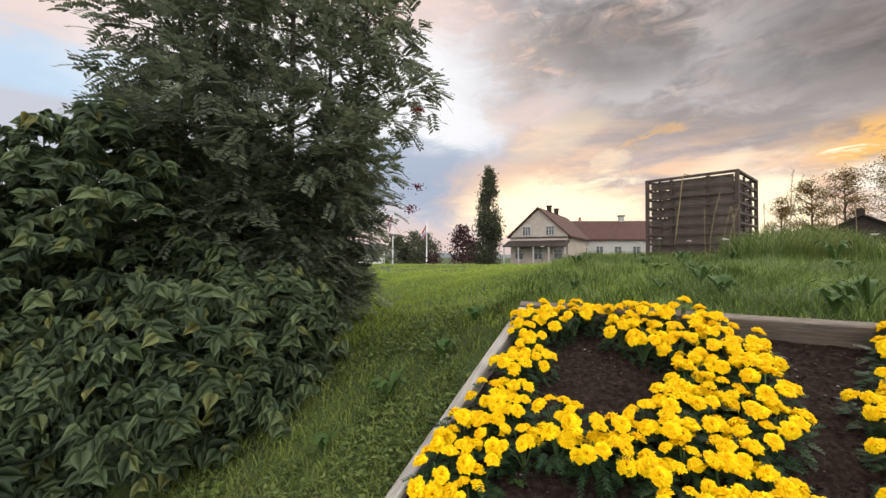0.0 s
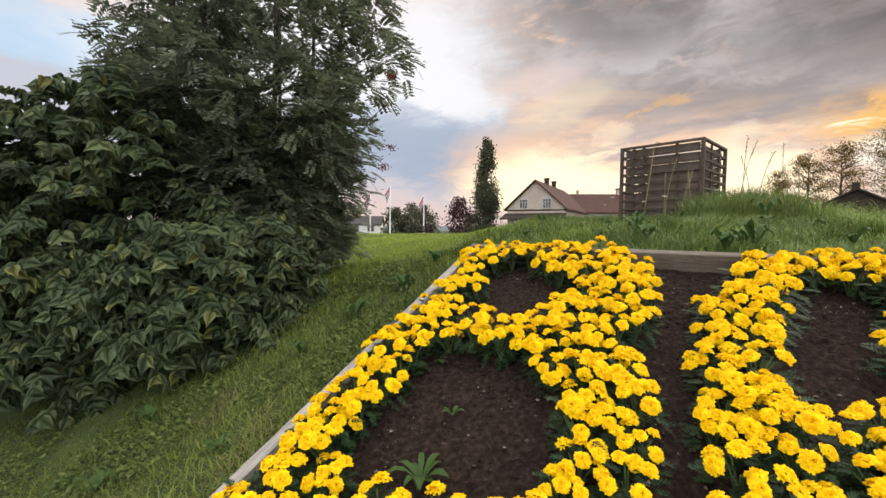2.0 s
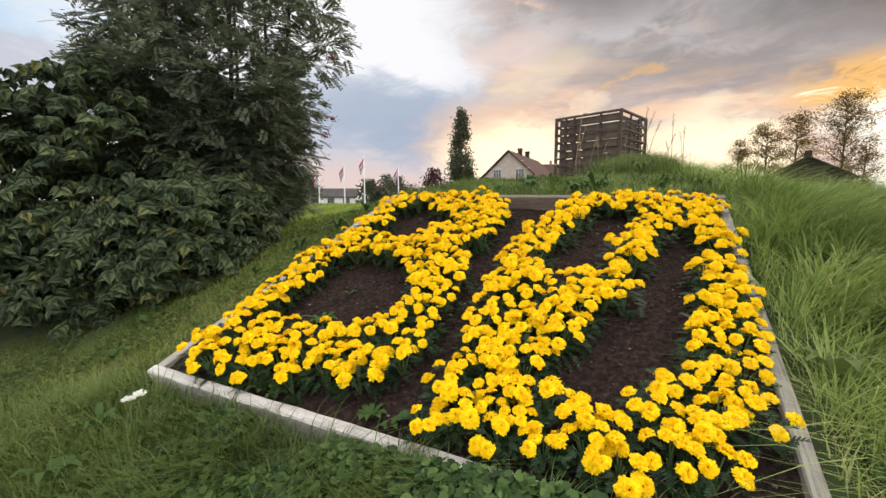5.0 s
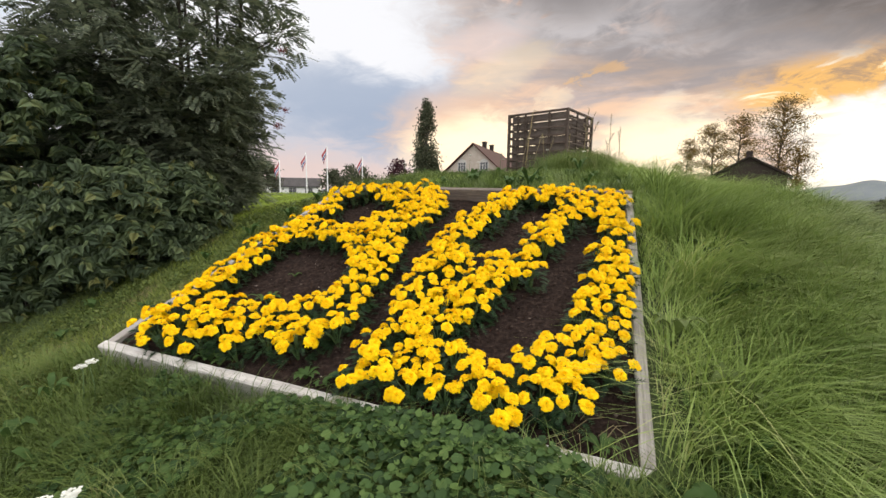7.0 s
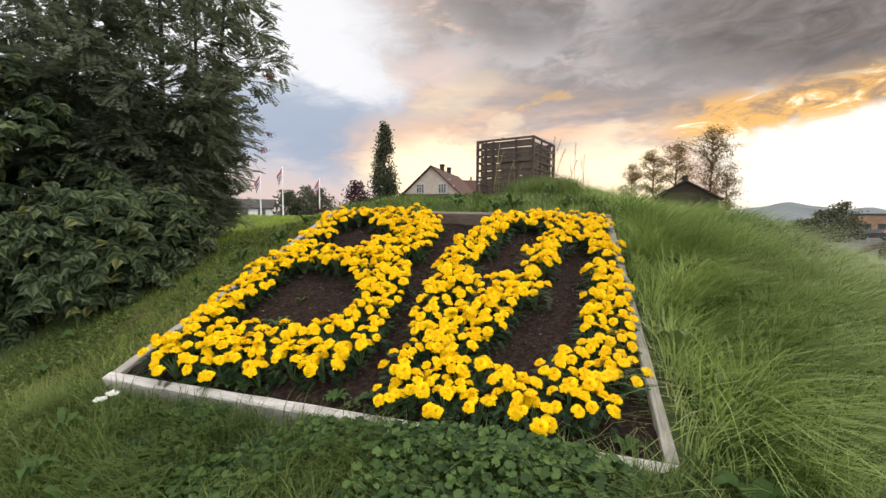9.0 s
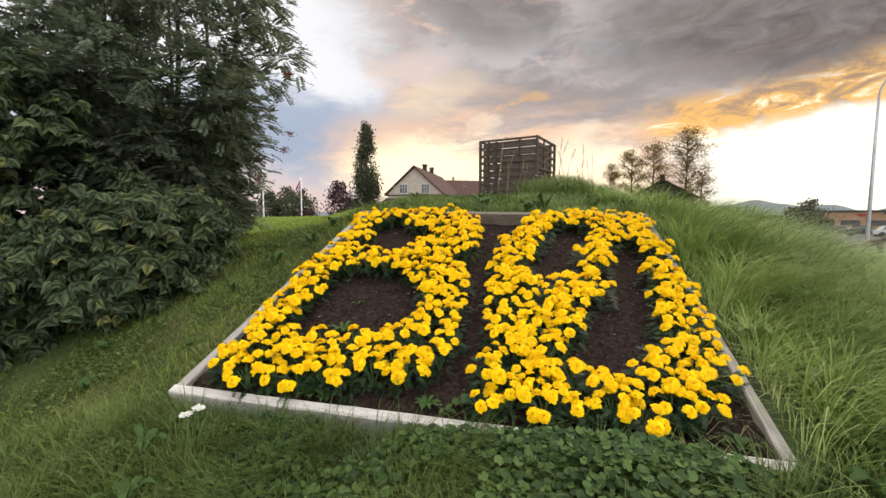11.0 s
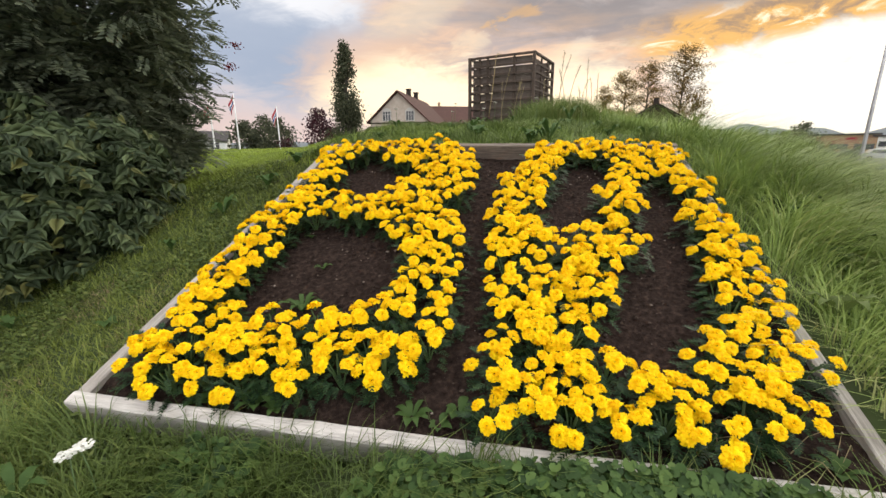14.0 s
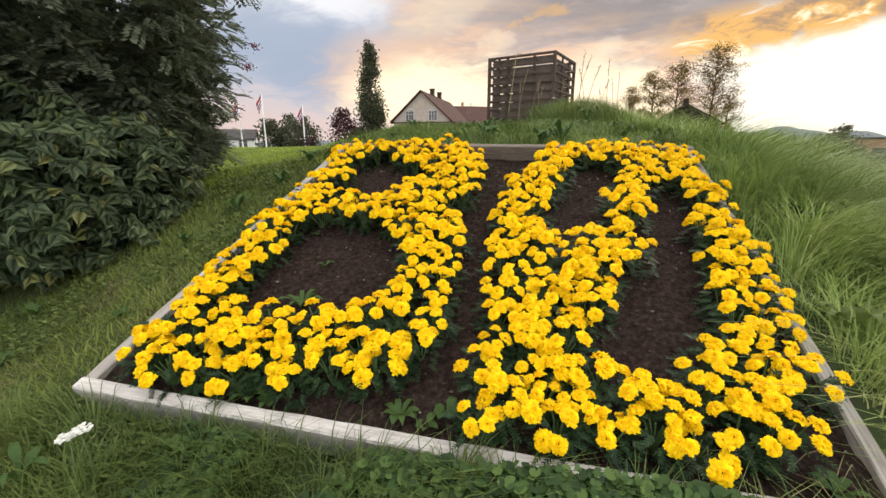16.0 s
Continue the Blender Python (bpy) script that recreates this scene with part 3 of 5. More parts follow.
def marigold(seed):
    rnd = random.Random(seed)
    root = tagged(new("marigold"), "bushy marigold plant with full yellow blossoms", "marigold", group="marigolds of the bed")
    child("foliage", FOLIAGE[seed % 4], root)
    n = rnd.choice((5, 6, 6, 7))
    placed = []
    tries = 0
    while len(placed) < n and tries < 200:
        tries += 1
        a, r = rnd.uniform(0, 6.28), 0.090 * math.sqrt(rnd.random())
        p = (r * math.cos(a), r * math.sin(a))
        if all(math.hypot(p[0] - q[0], p[1] - q[1]) > 0.040 for q in placed):
            placed.append(p)
    for i, (x, y) in enumerate(placed):
        r = math.hypot(x, y)
        z = 0.185 - 4.6 * r * r - rnd.uniform(0, 0.055)
        tilt = 260 * r + rnd.uniform(0, 22)
        az = math.degrees(math.atan2(y, x))
        sc = rnd.uniform(0.74, 1.12)
        fade = rnd.random() < 0.03
        m = Matrix.Translation((x, y, z)) @ Matrix.Rotation(radians(az), 4, "Z") @ Matrix.Rotation(radians(tilt), 4, "Y") @ Matrix.Rotation(rnd.uniform(0, 6.28), 4, "Z") @ Matrix.Scale(sc, 4)
        child("blossom", FADING if fade else BLOSSOMS[rnd.randrange(6)], root, "faded orange blossom" if fade else "", m)
    return root


def inside(poly, u, v):
    hit = False
    for (a, b), (c, d) in zip(poly, poly[1:] + poly[:1]):
        if (b > v) != (d > v) and u < a + (v - b) / (d - b) * (c - a):
            hit = not hit
    return hit


# the two figures planted in the bed, in metres along the front and (level) uphill
FIGURE_A = [(0.16, 0.10), (0.38, 0.02), (0.76, 0.03), (1.05, 0.07), (1.28, 0.15), (1.40, 0.40), (1.41, 0.84), (1.33, 1.15), (1.27, 1.45), (1.32, 1.75), (1.33, 2.06), (1.08, 2.42), (0.28, 2.46), (0.05, 2.36), (0.05, 2.00), (0.12, 1.55), (0.04, 1.20), (0.10, 0.85), (0.11, 0.40)]
HOLE_A = [(0.42, 0.46), (0.55, 0.41), (0.72, 0.50), (0.90, 0.48), (1.04, 0.64), (1.02, 0.90), (0.86, 1.17), (0.41, 1.23), (0.41, 0.80)]
HOLE_B = [(0.42, 1.50), (0.76, 1.53), (0.86, 1.68), (0.81, 1.88), (0.60, 2.06), (0.48, 2.20), (0.37, 2.20), (0.38, 1.80)]
FIGURE_B = [(1.48, 0.06), (1.64, 0.0), (2.30, 0.0), (2.64, 0.16), (2.74, 0.50), (2.80, 1.00), (2.82, 1.50), (2.82, 2.46), (2.30, 2.48), (1.90, 2.40), (1.66, 2.20), (1.46, 1.76), (1.39, 1.44), (1.44, 1.10), (1.48, 0.60)]
HOLE_C = [(1.78, 1.06), (1.98, 1.28), (2.10, 1.68), (2.12, 2.14), (1.96, 2.04), (1.82, 1.55)]
HOLE_D = [(2.00, 0.36), (2.20, 0.40), (2.36, 0.54), (2.40, 0.86), (2.47, 1.20), (2.54, 1.78), (2.40, 1.76), (2.29, 1.08), (2.16, 0.84), (2.05, 0.60)]


def planted(u, v, edge=0.078, rim=0.088):
    """Whether a plant stands here: its leaves must stay inside its figure."""
    spots, near = (((u, v), (u - d, v), (u + d, v), (u, v - d), (u, v + d)) for d in (edge, rim))
    spots, near = tuple(spots), tuple(near)
    for fig, holes in ((FIGURE_A, (HOLE_A, HOLE_B)), (FIGURE_B, (HOLE_C, HOLE_D))):
        if all(inside(fig, a, b) for a, b in spots) and not any(inside(h, a, b) for h in holes for a, b in near):
            return True
    return False


def plant_bed():
    rnd = random.Random(11)
    kinds = [marigold(100 + i) for i in range(10)]
    spots = []
    for _ in range(30000):
        u, v = rnd.uniform(0.08, BED_W - 0.08), rnd.uniform(0.10, BED_D - 0.05)
        wob = (0.05 * noise.noise((u * 6, v * 6, 1)), 0.05 * noise.noise((u * 6, v * 6, 9)))
        if not planted(u + wob[0], v + wob[1]):
            continue
        s = v / BED_D * BED_L
        if all((u - a) ** 2 + (s - b) ** 2 > 0.107 ** 2 for a, b in spots):
            spots.append((u, s))
    for i, (u, s) in enumerate(spots):
        p = bed_to_world(u, s, soil_depth(s))
        m = Matrix.Translation(p) @ Matrix.Rotation(0.28, 4, (EU[0], EU[1], 0)) @ Matrix.Rotation(rnd.uniform(0, 6.28), 4, "Z") @ Matrix.Scale(rnd.uniform(0.82, 1.06) + 0.06 * s / BED_L, 4)
        if i < len(kinds):
            kinds[i].matrix_basis = m
        else:
            ob = copy_thing(kinds[i % 10], m)
            ob.scale = m.to_scale()
    return len(spots)


plant_bed()


# ---- grass ----
def blades(rnd, xy, height, lean, width, spread_dir=None, dir_weight=0.0, segments=3, ways=None):
    """Curved tapering blades: arrays of verts and quads."""
    n = len(xy)
    z = land(xy[:, 0], xy[:, 1]) - 0.01
    h = height * rnd.uniform(0.55, 1.2, n)
    az = rnd.uniform(0, 2 * np.pi, n)
    d = np.stack([np.cos(az), np.sin(az)], 1) if ways is None else ways
    if spread_dir is not None:
        d = d * (1 - dir_weight) + spread_dir * dir_weight
    ln = lean * rnd.uniform(0.2, 1.3, n) * h
    w = width * rnd.uniform(0.6, 1.3, n)
    side = np.stack([-d[:, 1], d[:, 0]], 1)
    side /= np.linalg.norm(side, axis=1)[:, None] + 1e-9
    V = np.zeros((n, (segments + 1) * 2, 3), np.float32)
    for i in range(segments + 1):
        t = i / segments
        c = xy + d * (ln * t ** 1.8)[:, None]
        zz = z + h * (t - 0.30 * lean * t ** 3)
        ww = (w * (1 - t) ** 0.7 * 0.5 + 0.0003)[:, None]
        V[:, 2 * i, :2], V[:, 2 * i + 1, :2] = c - side * ww, c + side * ww
        V[:, 2 * i, 2] = V[:, 2 * i + 1, 2] = zz
    base = np.arange(n)[:, None] * ((segments + 1) * 2)
    Q = np.concatenate([base + np.array([2 * i, 2 * i + 1, 2 * i + 3, 2 * i + 2]) for i in range(segments)], 0)
    return V.reshape(-1, 3), Q


def scatter(rnd, n, u0, u1, v0, v1):
    u, v = rnd.uniform(u0, u1, n), rnd.uniform(v0, v1, n)
    keep = ~in_bed(u, v, 0.012)
    u, v = u[keep], v[keep]
    return np.stack(to_xy(u, v), 1)


def grow(name, label, mat, layers):
    V, Q, off = [], [], 0
    for xy, kw in layers:
        v, q = blades(np.random.RandomState(len(xy) % 9973), xy, **kw)
        V.append(v)
        Q.append(q + off)
        off += len(v)
    tagged(new(name, big_mesh(name, np.concatenate(V), np.concatenate(Q), mat)), label, "grass", kind="stuff")


def tussocks(rnd, count, each, u0, u1, v0, v1, radius, down):
    """Blade feet in tufts, with the way that each blade arches."""
    c = scatter(rnd, count, u0, u1, v0, v1)
    k = rnd.randint(each // 2, each, len(c))
    at = np.repeat(c, k, 0)
    off = rnd.normal(0, 1, at.shape)
    tuft_way = np.repeat(rnd.normal(0, 0.75, c.shape), k, 0)
    xy = at + off * radius
    u, v = to_uv(xy[:, 0], xy[:, 1])
    keep = ~in_bed(u, v, 0.012)
    d = off * 0.55 + tuft_way + np.array([down])
    return xy[keep], d[keep] / (np.linalg.norm(d[keep], axis=1)[:, None] * 0.5 + 0.5)


def all_grass():
    r = np.random.RandomState(3)
    grow("lawn_grass", "short green lawn grass beside the bed, coloured as shaded", M_LAWN_SHADED, [
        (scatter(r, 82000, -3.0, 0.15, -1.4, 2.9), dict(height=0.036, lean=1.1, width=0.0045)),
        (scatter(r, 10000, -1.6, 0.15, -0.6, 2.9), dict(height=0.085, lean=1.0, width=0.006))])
    grow("far_lawn_grass", "lush lawn grass towards the houses, coloured as sunlit", M_LAWN_SUNLIT, [
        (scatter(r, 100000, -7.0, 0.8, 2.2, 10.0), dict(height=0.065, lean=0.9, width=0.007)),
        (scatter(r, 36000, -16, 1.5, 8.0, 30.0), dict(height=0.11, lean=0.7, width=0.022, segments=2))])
    tuft, ways = tussocks(r, 620, 60, -1.2, 3.0, -1.5, -0.02, 0.05, (0.0, -0.3))
    grow("front_grass", "long tangled grass below the bed", M_FRONT, [
        (scatter(r, 50000, -1.6, 5.0, -1.6, 0.0), dict(height=0.085, lean=1.0, width=0.005)),
        (scatter(r, 60000, -3.6, 6.0, -4.2, -1.2), dict(height=0.07, lean=1.0, width=0.006)),
        (tuft, dict(height=0.16, lean=1.0, width=0.0045, ways=ways))])
    tuft, ways = tussocks(r, 1500, 52, BED_W + 0.05, 7.5, -0.8, 6.0, 0.055, (0.22, -0.22))
    tall, tall_ways = tussocks(r, 330, 64, BED_W + 0.22, 4.9, 0.1, 4.4, 0.050, (0.50, -0.30))
    grow("tall_grass", "tall soft meadow grass bending down the slope", M_TALL, [
        (scatter(r, 45000, BED_W, 7.5, -0.8, 6.0), dict(height=0.14, lean=0.9, width=0.005)),
        (tuft, dict(height=0.30, lean=1.15, width=0.0048, ways=ways)),
        (tall, dict(height=0.50, lean=1.35, width=0.0062, ways=tall_ways, segments=5))])
    tuft, ways = tussocks(r, 760, 50, 3.35, 7.6, -0.6, 5.6, 0.06, (0.5, -0.4))
    grow("pale_grass", "pale yellowish meadow grass on the open slope", M_PALE, [
        (tuft, dict(height=0.27, lean=1.2, width=0.005, ways=ways))])
    tuft, ways = tussocks(r, 900, 44, -0.2, 6.0, 2.42, 7.2, 0.06, (0.0, -0.15))
    high, high_ways = tussocks(r, 120, 44, 1.7, 2.8, 4.9, 6.2, 0.07, (0.05, -0.1))
    grow("crest_grass", "rough green grass over the crest of the mound", M_TALL, [
        (scatter(r, 60000, -0.3, 6.5, 2.42, 7.4), dict(height=0.10, lean=0.9, width=0.0055)),
        (scatter(r, 30000, 1.0, 16.0, 7.0, 17.0), dict(height=0.18, lean=0.7, width=0.018, segments=2)),
        (scatter(r, 22000, 6.5, 22.0, -1.0, 10.0), dict(height=0.16, lean=0.8, width=0.016, segments=2))])
    grow("crest_tussocks", "dark green grass tufts on the crest of the mound", M_FRONT, [
        (tuft, dict(height=0.17, lean=0.9, width=0.005, ways=ways)),
        (high, dict(height=0.34, lean=0.7, width=0.006, ways=high_ways))])


    dry = np.concatenate([np.array(c) + r.normal(0, 1, (k, 2)) * np.array(w) for c, w, k in (((-0.92, 0.55), (0.14, 0.10), 900), ((-1.22, 1.08), (0.16, 0.12), 800), ((-0.98, 1.75), (0.10, 0.12), 600), ((-1.5, 0.3), (0.2, 0.15), 600), ((-0.55, 1.25), (0.06, 0.30), 500))])
    grow("dry_lawn_grass", "straw-coloured dry patches in the lawn", M_STALK, [(dry, dict(height=0.045, lean=1.5, width=0.0035))])


def lawn_leaves():
    """Small flat clover and weed leaves in loose patches between the blades."""
    r = np.random.RandomState(23)
    n = 26000
    u, v = np.concatenate([r.uniform(-2.2, 0.0, n), r.uniform(-1.2, 3.2, n // 2)]), np.concatenate([r.uniform(-1.4, 2.6, n), r.uniform(-1.7, -0.05, n // 2)])
    patch = np.sin(u * 5.3 + v * 2.1) + np.sin(u * 2.7 - v * 4.4 + 1) + 0.8 * np.sin(u * 11 + v * 9)
    keep = (patch > 0.1) & ~in_bed(u, v, 0.02)
    u, v = u[keep], v[keep]
    n = len(u)
    x, y = to_xy(u, v)
    P = np.stack([x, y, land(x, y) + r.uniform(0.012, 0.05, n)], 1)
    a = r.uniform(0, 6.283, n)
    D = unit(np.stack([np.cos(a), np.sin(a), r.normal(0.1, 0.3, n)], 1))
    S = unit(np.cross(D, np.array([0, 0, 1.0])) + r.normal(0, 0.25, (n, 3)))
    V, Q = leaflet(P, D, S, r.uniform(0.016, 0.042, n), r.uniform(0.012, 0.022, n))
    tagged(new("lawn_leaves", big_mesh("lawn_leaves", V, Q, M_LAWN_LEAF)), "small clover and weed leaves in the lawn", "lawn weeds", kind="stuff")


all_grass()


# ---- slatted crate on the mound ----
def crate():
    side, top = 1.39, 2.78
    cx, cy = 4.47, 7.37
    base = land_at(cx, cy) - 0.02
    H = top - base
    root = tagged(new("slatted_crate"), "dark brown slatted timber crate standing on the grassy crest", "crate")
    root.matrix_basis = pose(cx, cy, base, 0, 0, -46)
    h = side / 2
    for sx in (-1, 1):
        for sy in (-1, 1):
            box_part("post", (0.055, 0.055, H), pose(sx * (h - 0.0275), sy * (h - 0.0275), H / 2), M_CRATE, root, bevel=0.005)
    rows = 9
    pitch = (H - 0.05) / rows
    for face in range(4):
        turn = Matrix.Rotation(math.pi / 2 * face, 4, "Z")
        box_part("top_rail", (side - 0.114, 0.05, 0.04), turn @ pose(0, -(h - 0.027), H - 0.021), M_CRATE, root, bevel=0.004)
        for k in range(1, rows):
            z = H - 0.03 - k * pitch
            box_part("slat", (side - 0.114, 0.022, 0.036), turn @ pose(0, -(h - 0.016), z), M_CRATE, root, bevel=0.003)
        # wide boards set back behind the slats on the boarded sides
        if face in (0, 2):
            for k in range(rows - 1):
                z = H - 0.115 - k * pitch
                box_part("board", (side - 0.17, 0.028, pitch - 0.042), turn @ pose(0.0, -(h - 0.085), z), M_CRATE_BOARD, root, bevel=0.003)
            spots = (-0.46, -0.28, 0.27)
        else:
            for k in range(rows - 1):
                box_part("slat", (side - 0.20, 0.02, 0.040), turn @ pose(0, -(h - 0.075), H - 0.115 - k * pitch), M_CRATE, root, bevel=0.003)
            spots = (-0.12, 0.34)
        for x in spots:
            box_part("batten", (0.05, 0.030, H - 0.05), turn @ pose(x, -(h - 0.047), H / 2 - 0.02), M_CRATE, root, bevel=0.003)
    return root, H, h


def strap():
    """A pale cord hanging over the crate's top edge."""
    m = pose(4.47, 7.37, 0.12, 0, 0, -46)
    pts = [m @ Vector(p) for p in ((-0.02, -0.58, 2.675), (-0.06, -0.69, 2.685), (-0.08, -0.725, 2.62), (-0.12, -0.735, 2.2), (-0.17, -0.745, 1.75), (-0.20, -0.76, 1.50))]
    me = tubes_mesh("cord", [(pts, [0.008] * 6)], M_STRAP)
    tagged(new("cord", me), "yellowish cord hanging down the crate", "cord")


crate()
strap()


# ---- trees and shrubs ----
def leaf_quads(P, D, N, L, W, fold=0.25):
    """Pointed leaves with a folded midrib: six verts and two quads each. P base, D way, N side, arrays."""
    n = len(P)
    up = np.cross(D, N)
    V = np.zeros((n, 6, 3), np.float32)
    L, W = np.asarray(L)[:, None], np.asarray(W)[:, None]
    V[:, 0] = P
    V[:, 1] = P + D * L * 0.42 + N * W * 0.5 + up * W * fold * 0.5
    V[:, 2] = P + D * L * 0.98 - up * L * 0.10
    V[:, 3] = P + D * L * 0.42 - N * W * 0.5 + up * W * fold * 0.5
    V[:, 4] = P + D * L * 0.40 - up * W * 0.05
    V[:, 5] = V[:, 2]
    b = np.arange(n)[:, None] * 6
    Q = np.concatenate([b + np.array([0, 1, 2, 4]), b + np.array([0, 4, 2, 3])], 0)
    return V.reshape(-1, 3), Q


def leaflet(P, D, N, L, W):
    """Small flat pointed leaflets, one quad each."""
    n = len(P)
    L, W = np.asarray(L)[:, None], np.asarray(W)[:, None]
    V = np.stack([P, P + D * L * 0.45 + N * W * 0.5, P + D * L, P + D * L * 0.45 - N * W * 0.5], 1)
    return V.reshape(-1, 3), np.arange(n * 4).reshape(n, 4)


def unit(a):
    return a / (np.linalg.norm(a, axis=1)[:, None] + 1e-9)


def rowan():
    """Many-stemmed rowan: feathered leaves of paired leaflets."""
    r = np.random.RandomState(8)
    c = np.array([-1.62, 3.80])
    z0 = land_at(*c)
    root = tagged(new("rowan_tree"), "dense dark green rowan tree with a few red berry clusters", "tree")
    limbs, tips = [], []
    for k in range(7):
        a = 2 * np.pi * k / 7 + r.uniform(-0.3, 0.3)
        b = Vector((c[0] + 0.16 * math.cos(a), c[1] + 0.16 * math.sin(a), z0 - 0.05))
        out = r.uniform(0.5, 1.0)
        top = Vector((c[0] + out * math.cos(a), c[1] + out * math.sin(a), z0 + r.uniform(4.0, 5.2)))
        mid = b.lerp(top, 0.5) + Vector((0.18 * math.cos(a), 0.18 * math.sin(a), 0))
        limbs.append(([b, b.lerp(mid, 0.5), mid, mid.lerp(top, 0.5), top], [0.034, 0.030, 0.022, 0.014, 0.006]))
        for j in range(16):
            t = r.uniform(0.10, 0.95)
            p = b.lerp(mid, t * 2) if t < 0.5 else mid.lerp(top, t * 2 - 1)
            a2 = a + r.uniform(-1.5, 1.5)
            ln = r.uniform(0.40, 0.95) * (1.0 - 0.5 * t) * min(1.0, 0.35 + 1.7 * t)
            q = p + Vector((ln * math.cos(a2), ln * math.sin(a2), r.uniform(-0.1, 0.45)))
            limbs.append(([p, p.lerp(q, 0.5) + Vector((0, 0, 0.06)), q], [0.010, 0.007, 0.003]))
            tips.append(q)
    child("trunk", tubes_mesh("trunk", limbs, M_BARK, 5), root, "several slim grey-brown stems")
    # leafy clumps fill an uneven crown; leaves spring outwards from each clump and droop
    n = 440
    th, f = r.uniform(0, 2 * np.pi, n), r.uniform(0, 1, n) ** 0.36
    zz = r.uniform(0.15, 5.5, n)
    lumps = 1 + 0.07 * np.sin(3 * th + 1.3 * zz) + 0.08 * np.sin(5 * th - 2.6 * zz + 1) + 0.06 * np.sin(9 * th + 4.1 * zz)
    prof = np.interp(zz, [0.2, 0.8, 1.1, 1.5, 2.1, 3.2, 4.4, 5.6], [0.62, 0.68, 0.76, 0.92, 1.22, 1.24, 1.00, 0.25])
    R = prof * lumps * f * (1 - 0.22 * np.clip(-np.cos(th), 0, 1) * np.clip(zz - 1.6, 0, 1))
    C = np.stack([c[0] + R * np.cos(th), c[1] + R * np.sin(th), z0 + zz], 1)
    # each branch tip carries leaves of its own
    T = np.array([tuple(t) for t in tips])
    C = np.concatenate([C, T])
    th, zz, n = np.concatenate([th, np.arctan2(T[:, 1] - c[1], T[:, 0] - c[0])]), np.concatenate([zz, T[:, 2] - z0]), n + len(T)
    k = (r.randint(22, 52, n) * np.interp(zz, [1.2, 1.8, 2.4, 3.4], [1.6, 0.95, 0.48, 0.32])).astype(int)
    C, th = np.repeat(C, k, 0), np.repeat(th, k)
    n = len(C)
    O = r.normal(0, 1, (n, 3)) * np.array([[0.105, 0.105, 0.070]])
    P = C + O
    D = unit(unit(O) * 0.9 + np.stack([np.cos(th), np.sin(th), np.full(n, -0.10)], 1) * 0.45 + r.normal(0, 0.45, (n, 3)) * np.array([[1, 1, 0.5]]))
    S = unit(np.cross(D, np.array([0, 0, 1.0])) + r.uniform(-0.5, 0.5, (n, 3)))
    S = unit(S - D * (S * D).sum(1)[:, None])
    U = np.cross(S, D)
    L = r.uniform(0.12, 0.185, n)
    VV, QQ, off = [], [], 0
    for j in range(6):
        t = 0.22 + 0.15 * j
        at = P + D * (L * t)[:, None] - np.array([0, 0, 1.0]) * (L * 0.25 * t * t)[:, None]
        for sg in (-1, 1):
            d = unit(S * sg + D * 0.55 - U * 0.12)
            v, q = leaflet(at, d, unit(np.cross(d, U)), L * 0.40 * r.uniform(0.8, 1.15, n), L * 0.18)
            VV.append(v), QQ.append(q + off)
            off += len(v)
    v, q = leaflet(P + D * (L * 0.98)[:, None], D, S, L * 0.30, L * 0.125)
    VV.append(v), QQ.append(q + off)
    child("crown", big_mesh("crown", np.concatenate(VV), np.concatenate(QQ), M_ROWAN), root)
    for px, py, pz in ((-0.24, 3.38, 2.63), (-0.26, 3.47, 1.99), (-0.30, 3.30, 1.78), (-0.95, 2.70, 3.35)):
        V, F = [], []
        for k in range(64):
            b = len(V)
            o = Vector((px, py, pz)) + Vector((r.normal(0, 0.026), r.normal(0, 0.026), r.normal(0, 0.018)))
            for d in ((1, 0, 0), (-1, 0, 0), (0, 1, 0), (0, -1, 0), (0, 0, 1), (0, 0, -1)):
                V.append(o + Vector(d) * 0.0065)
            F += [tuple(b + i for i in f) for f in ((0, 2, 4), (2, 1, 4), (1, 3, 4), (3, 0, 4), (2, 0, 5), (1, 2, 5), (3, 1, 5), (0, 3, 5))]
        child("fruit", mesh_of("fruit", V, F, M_BERRY, smooth=True), root, "ripe red rowan fruit")["kind"] = "stuff"


rowan()
lawn_leaves()


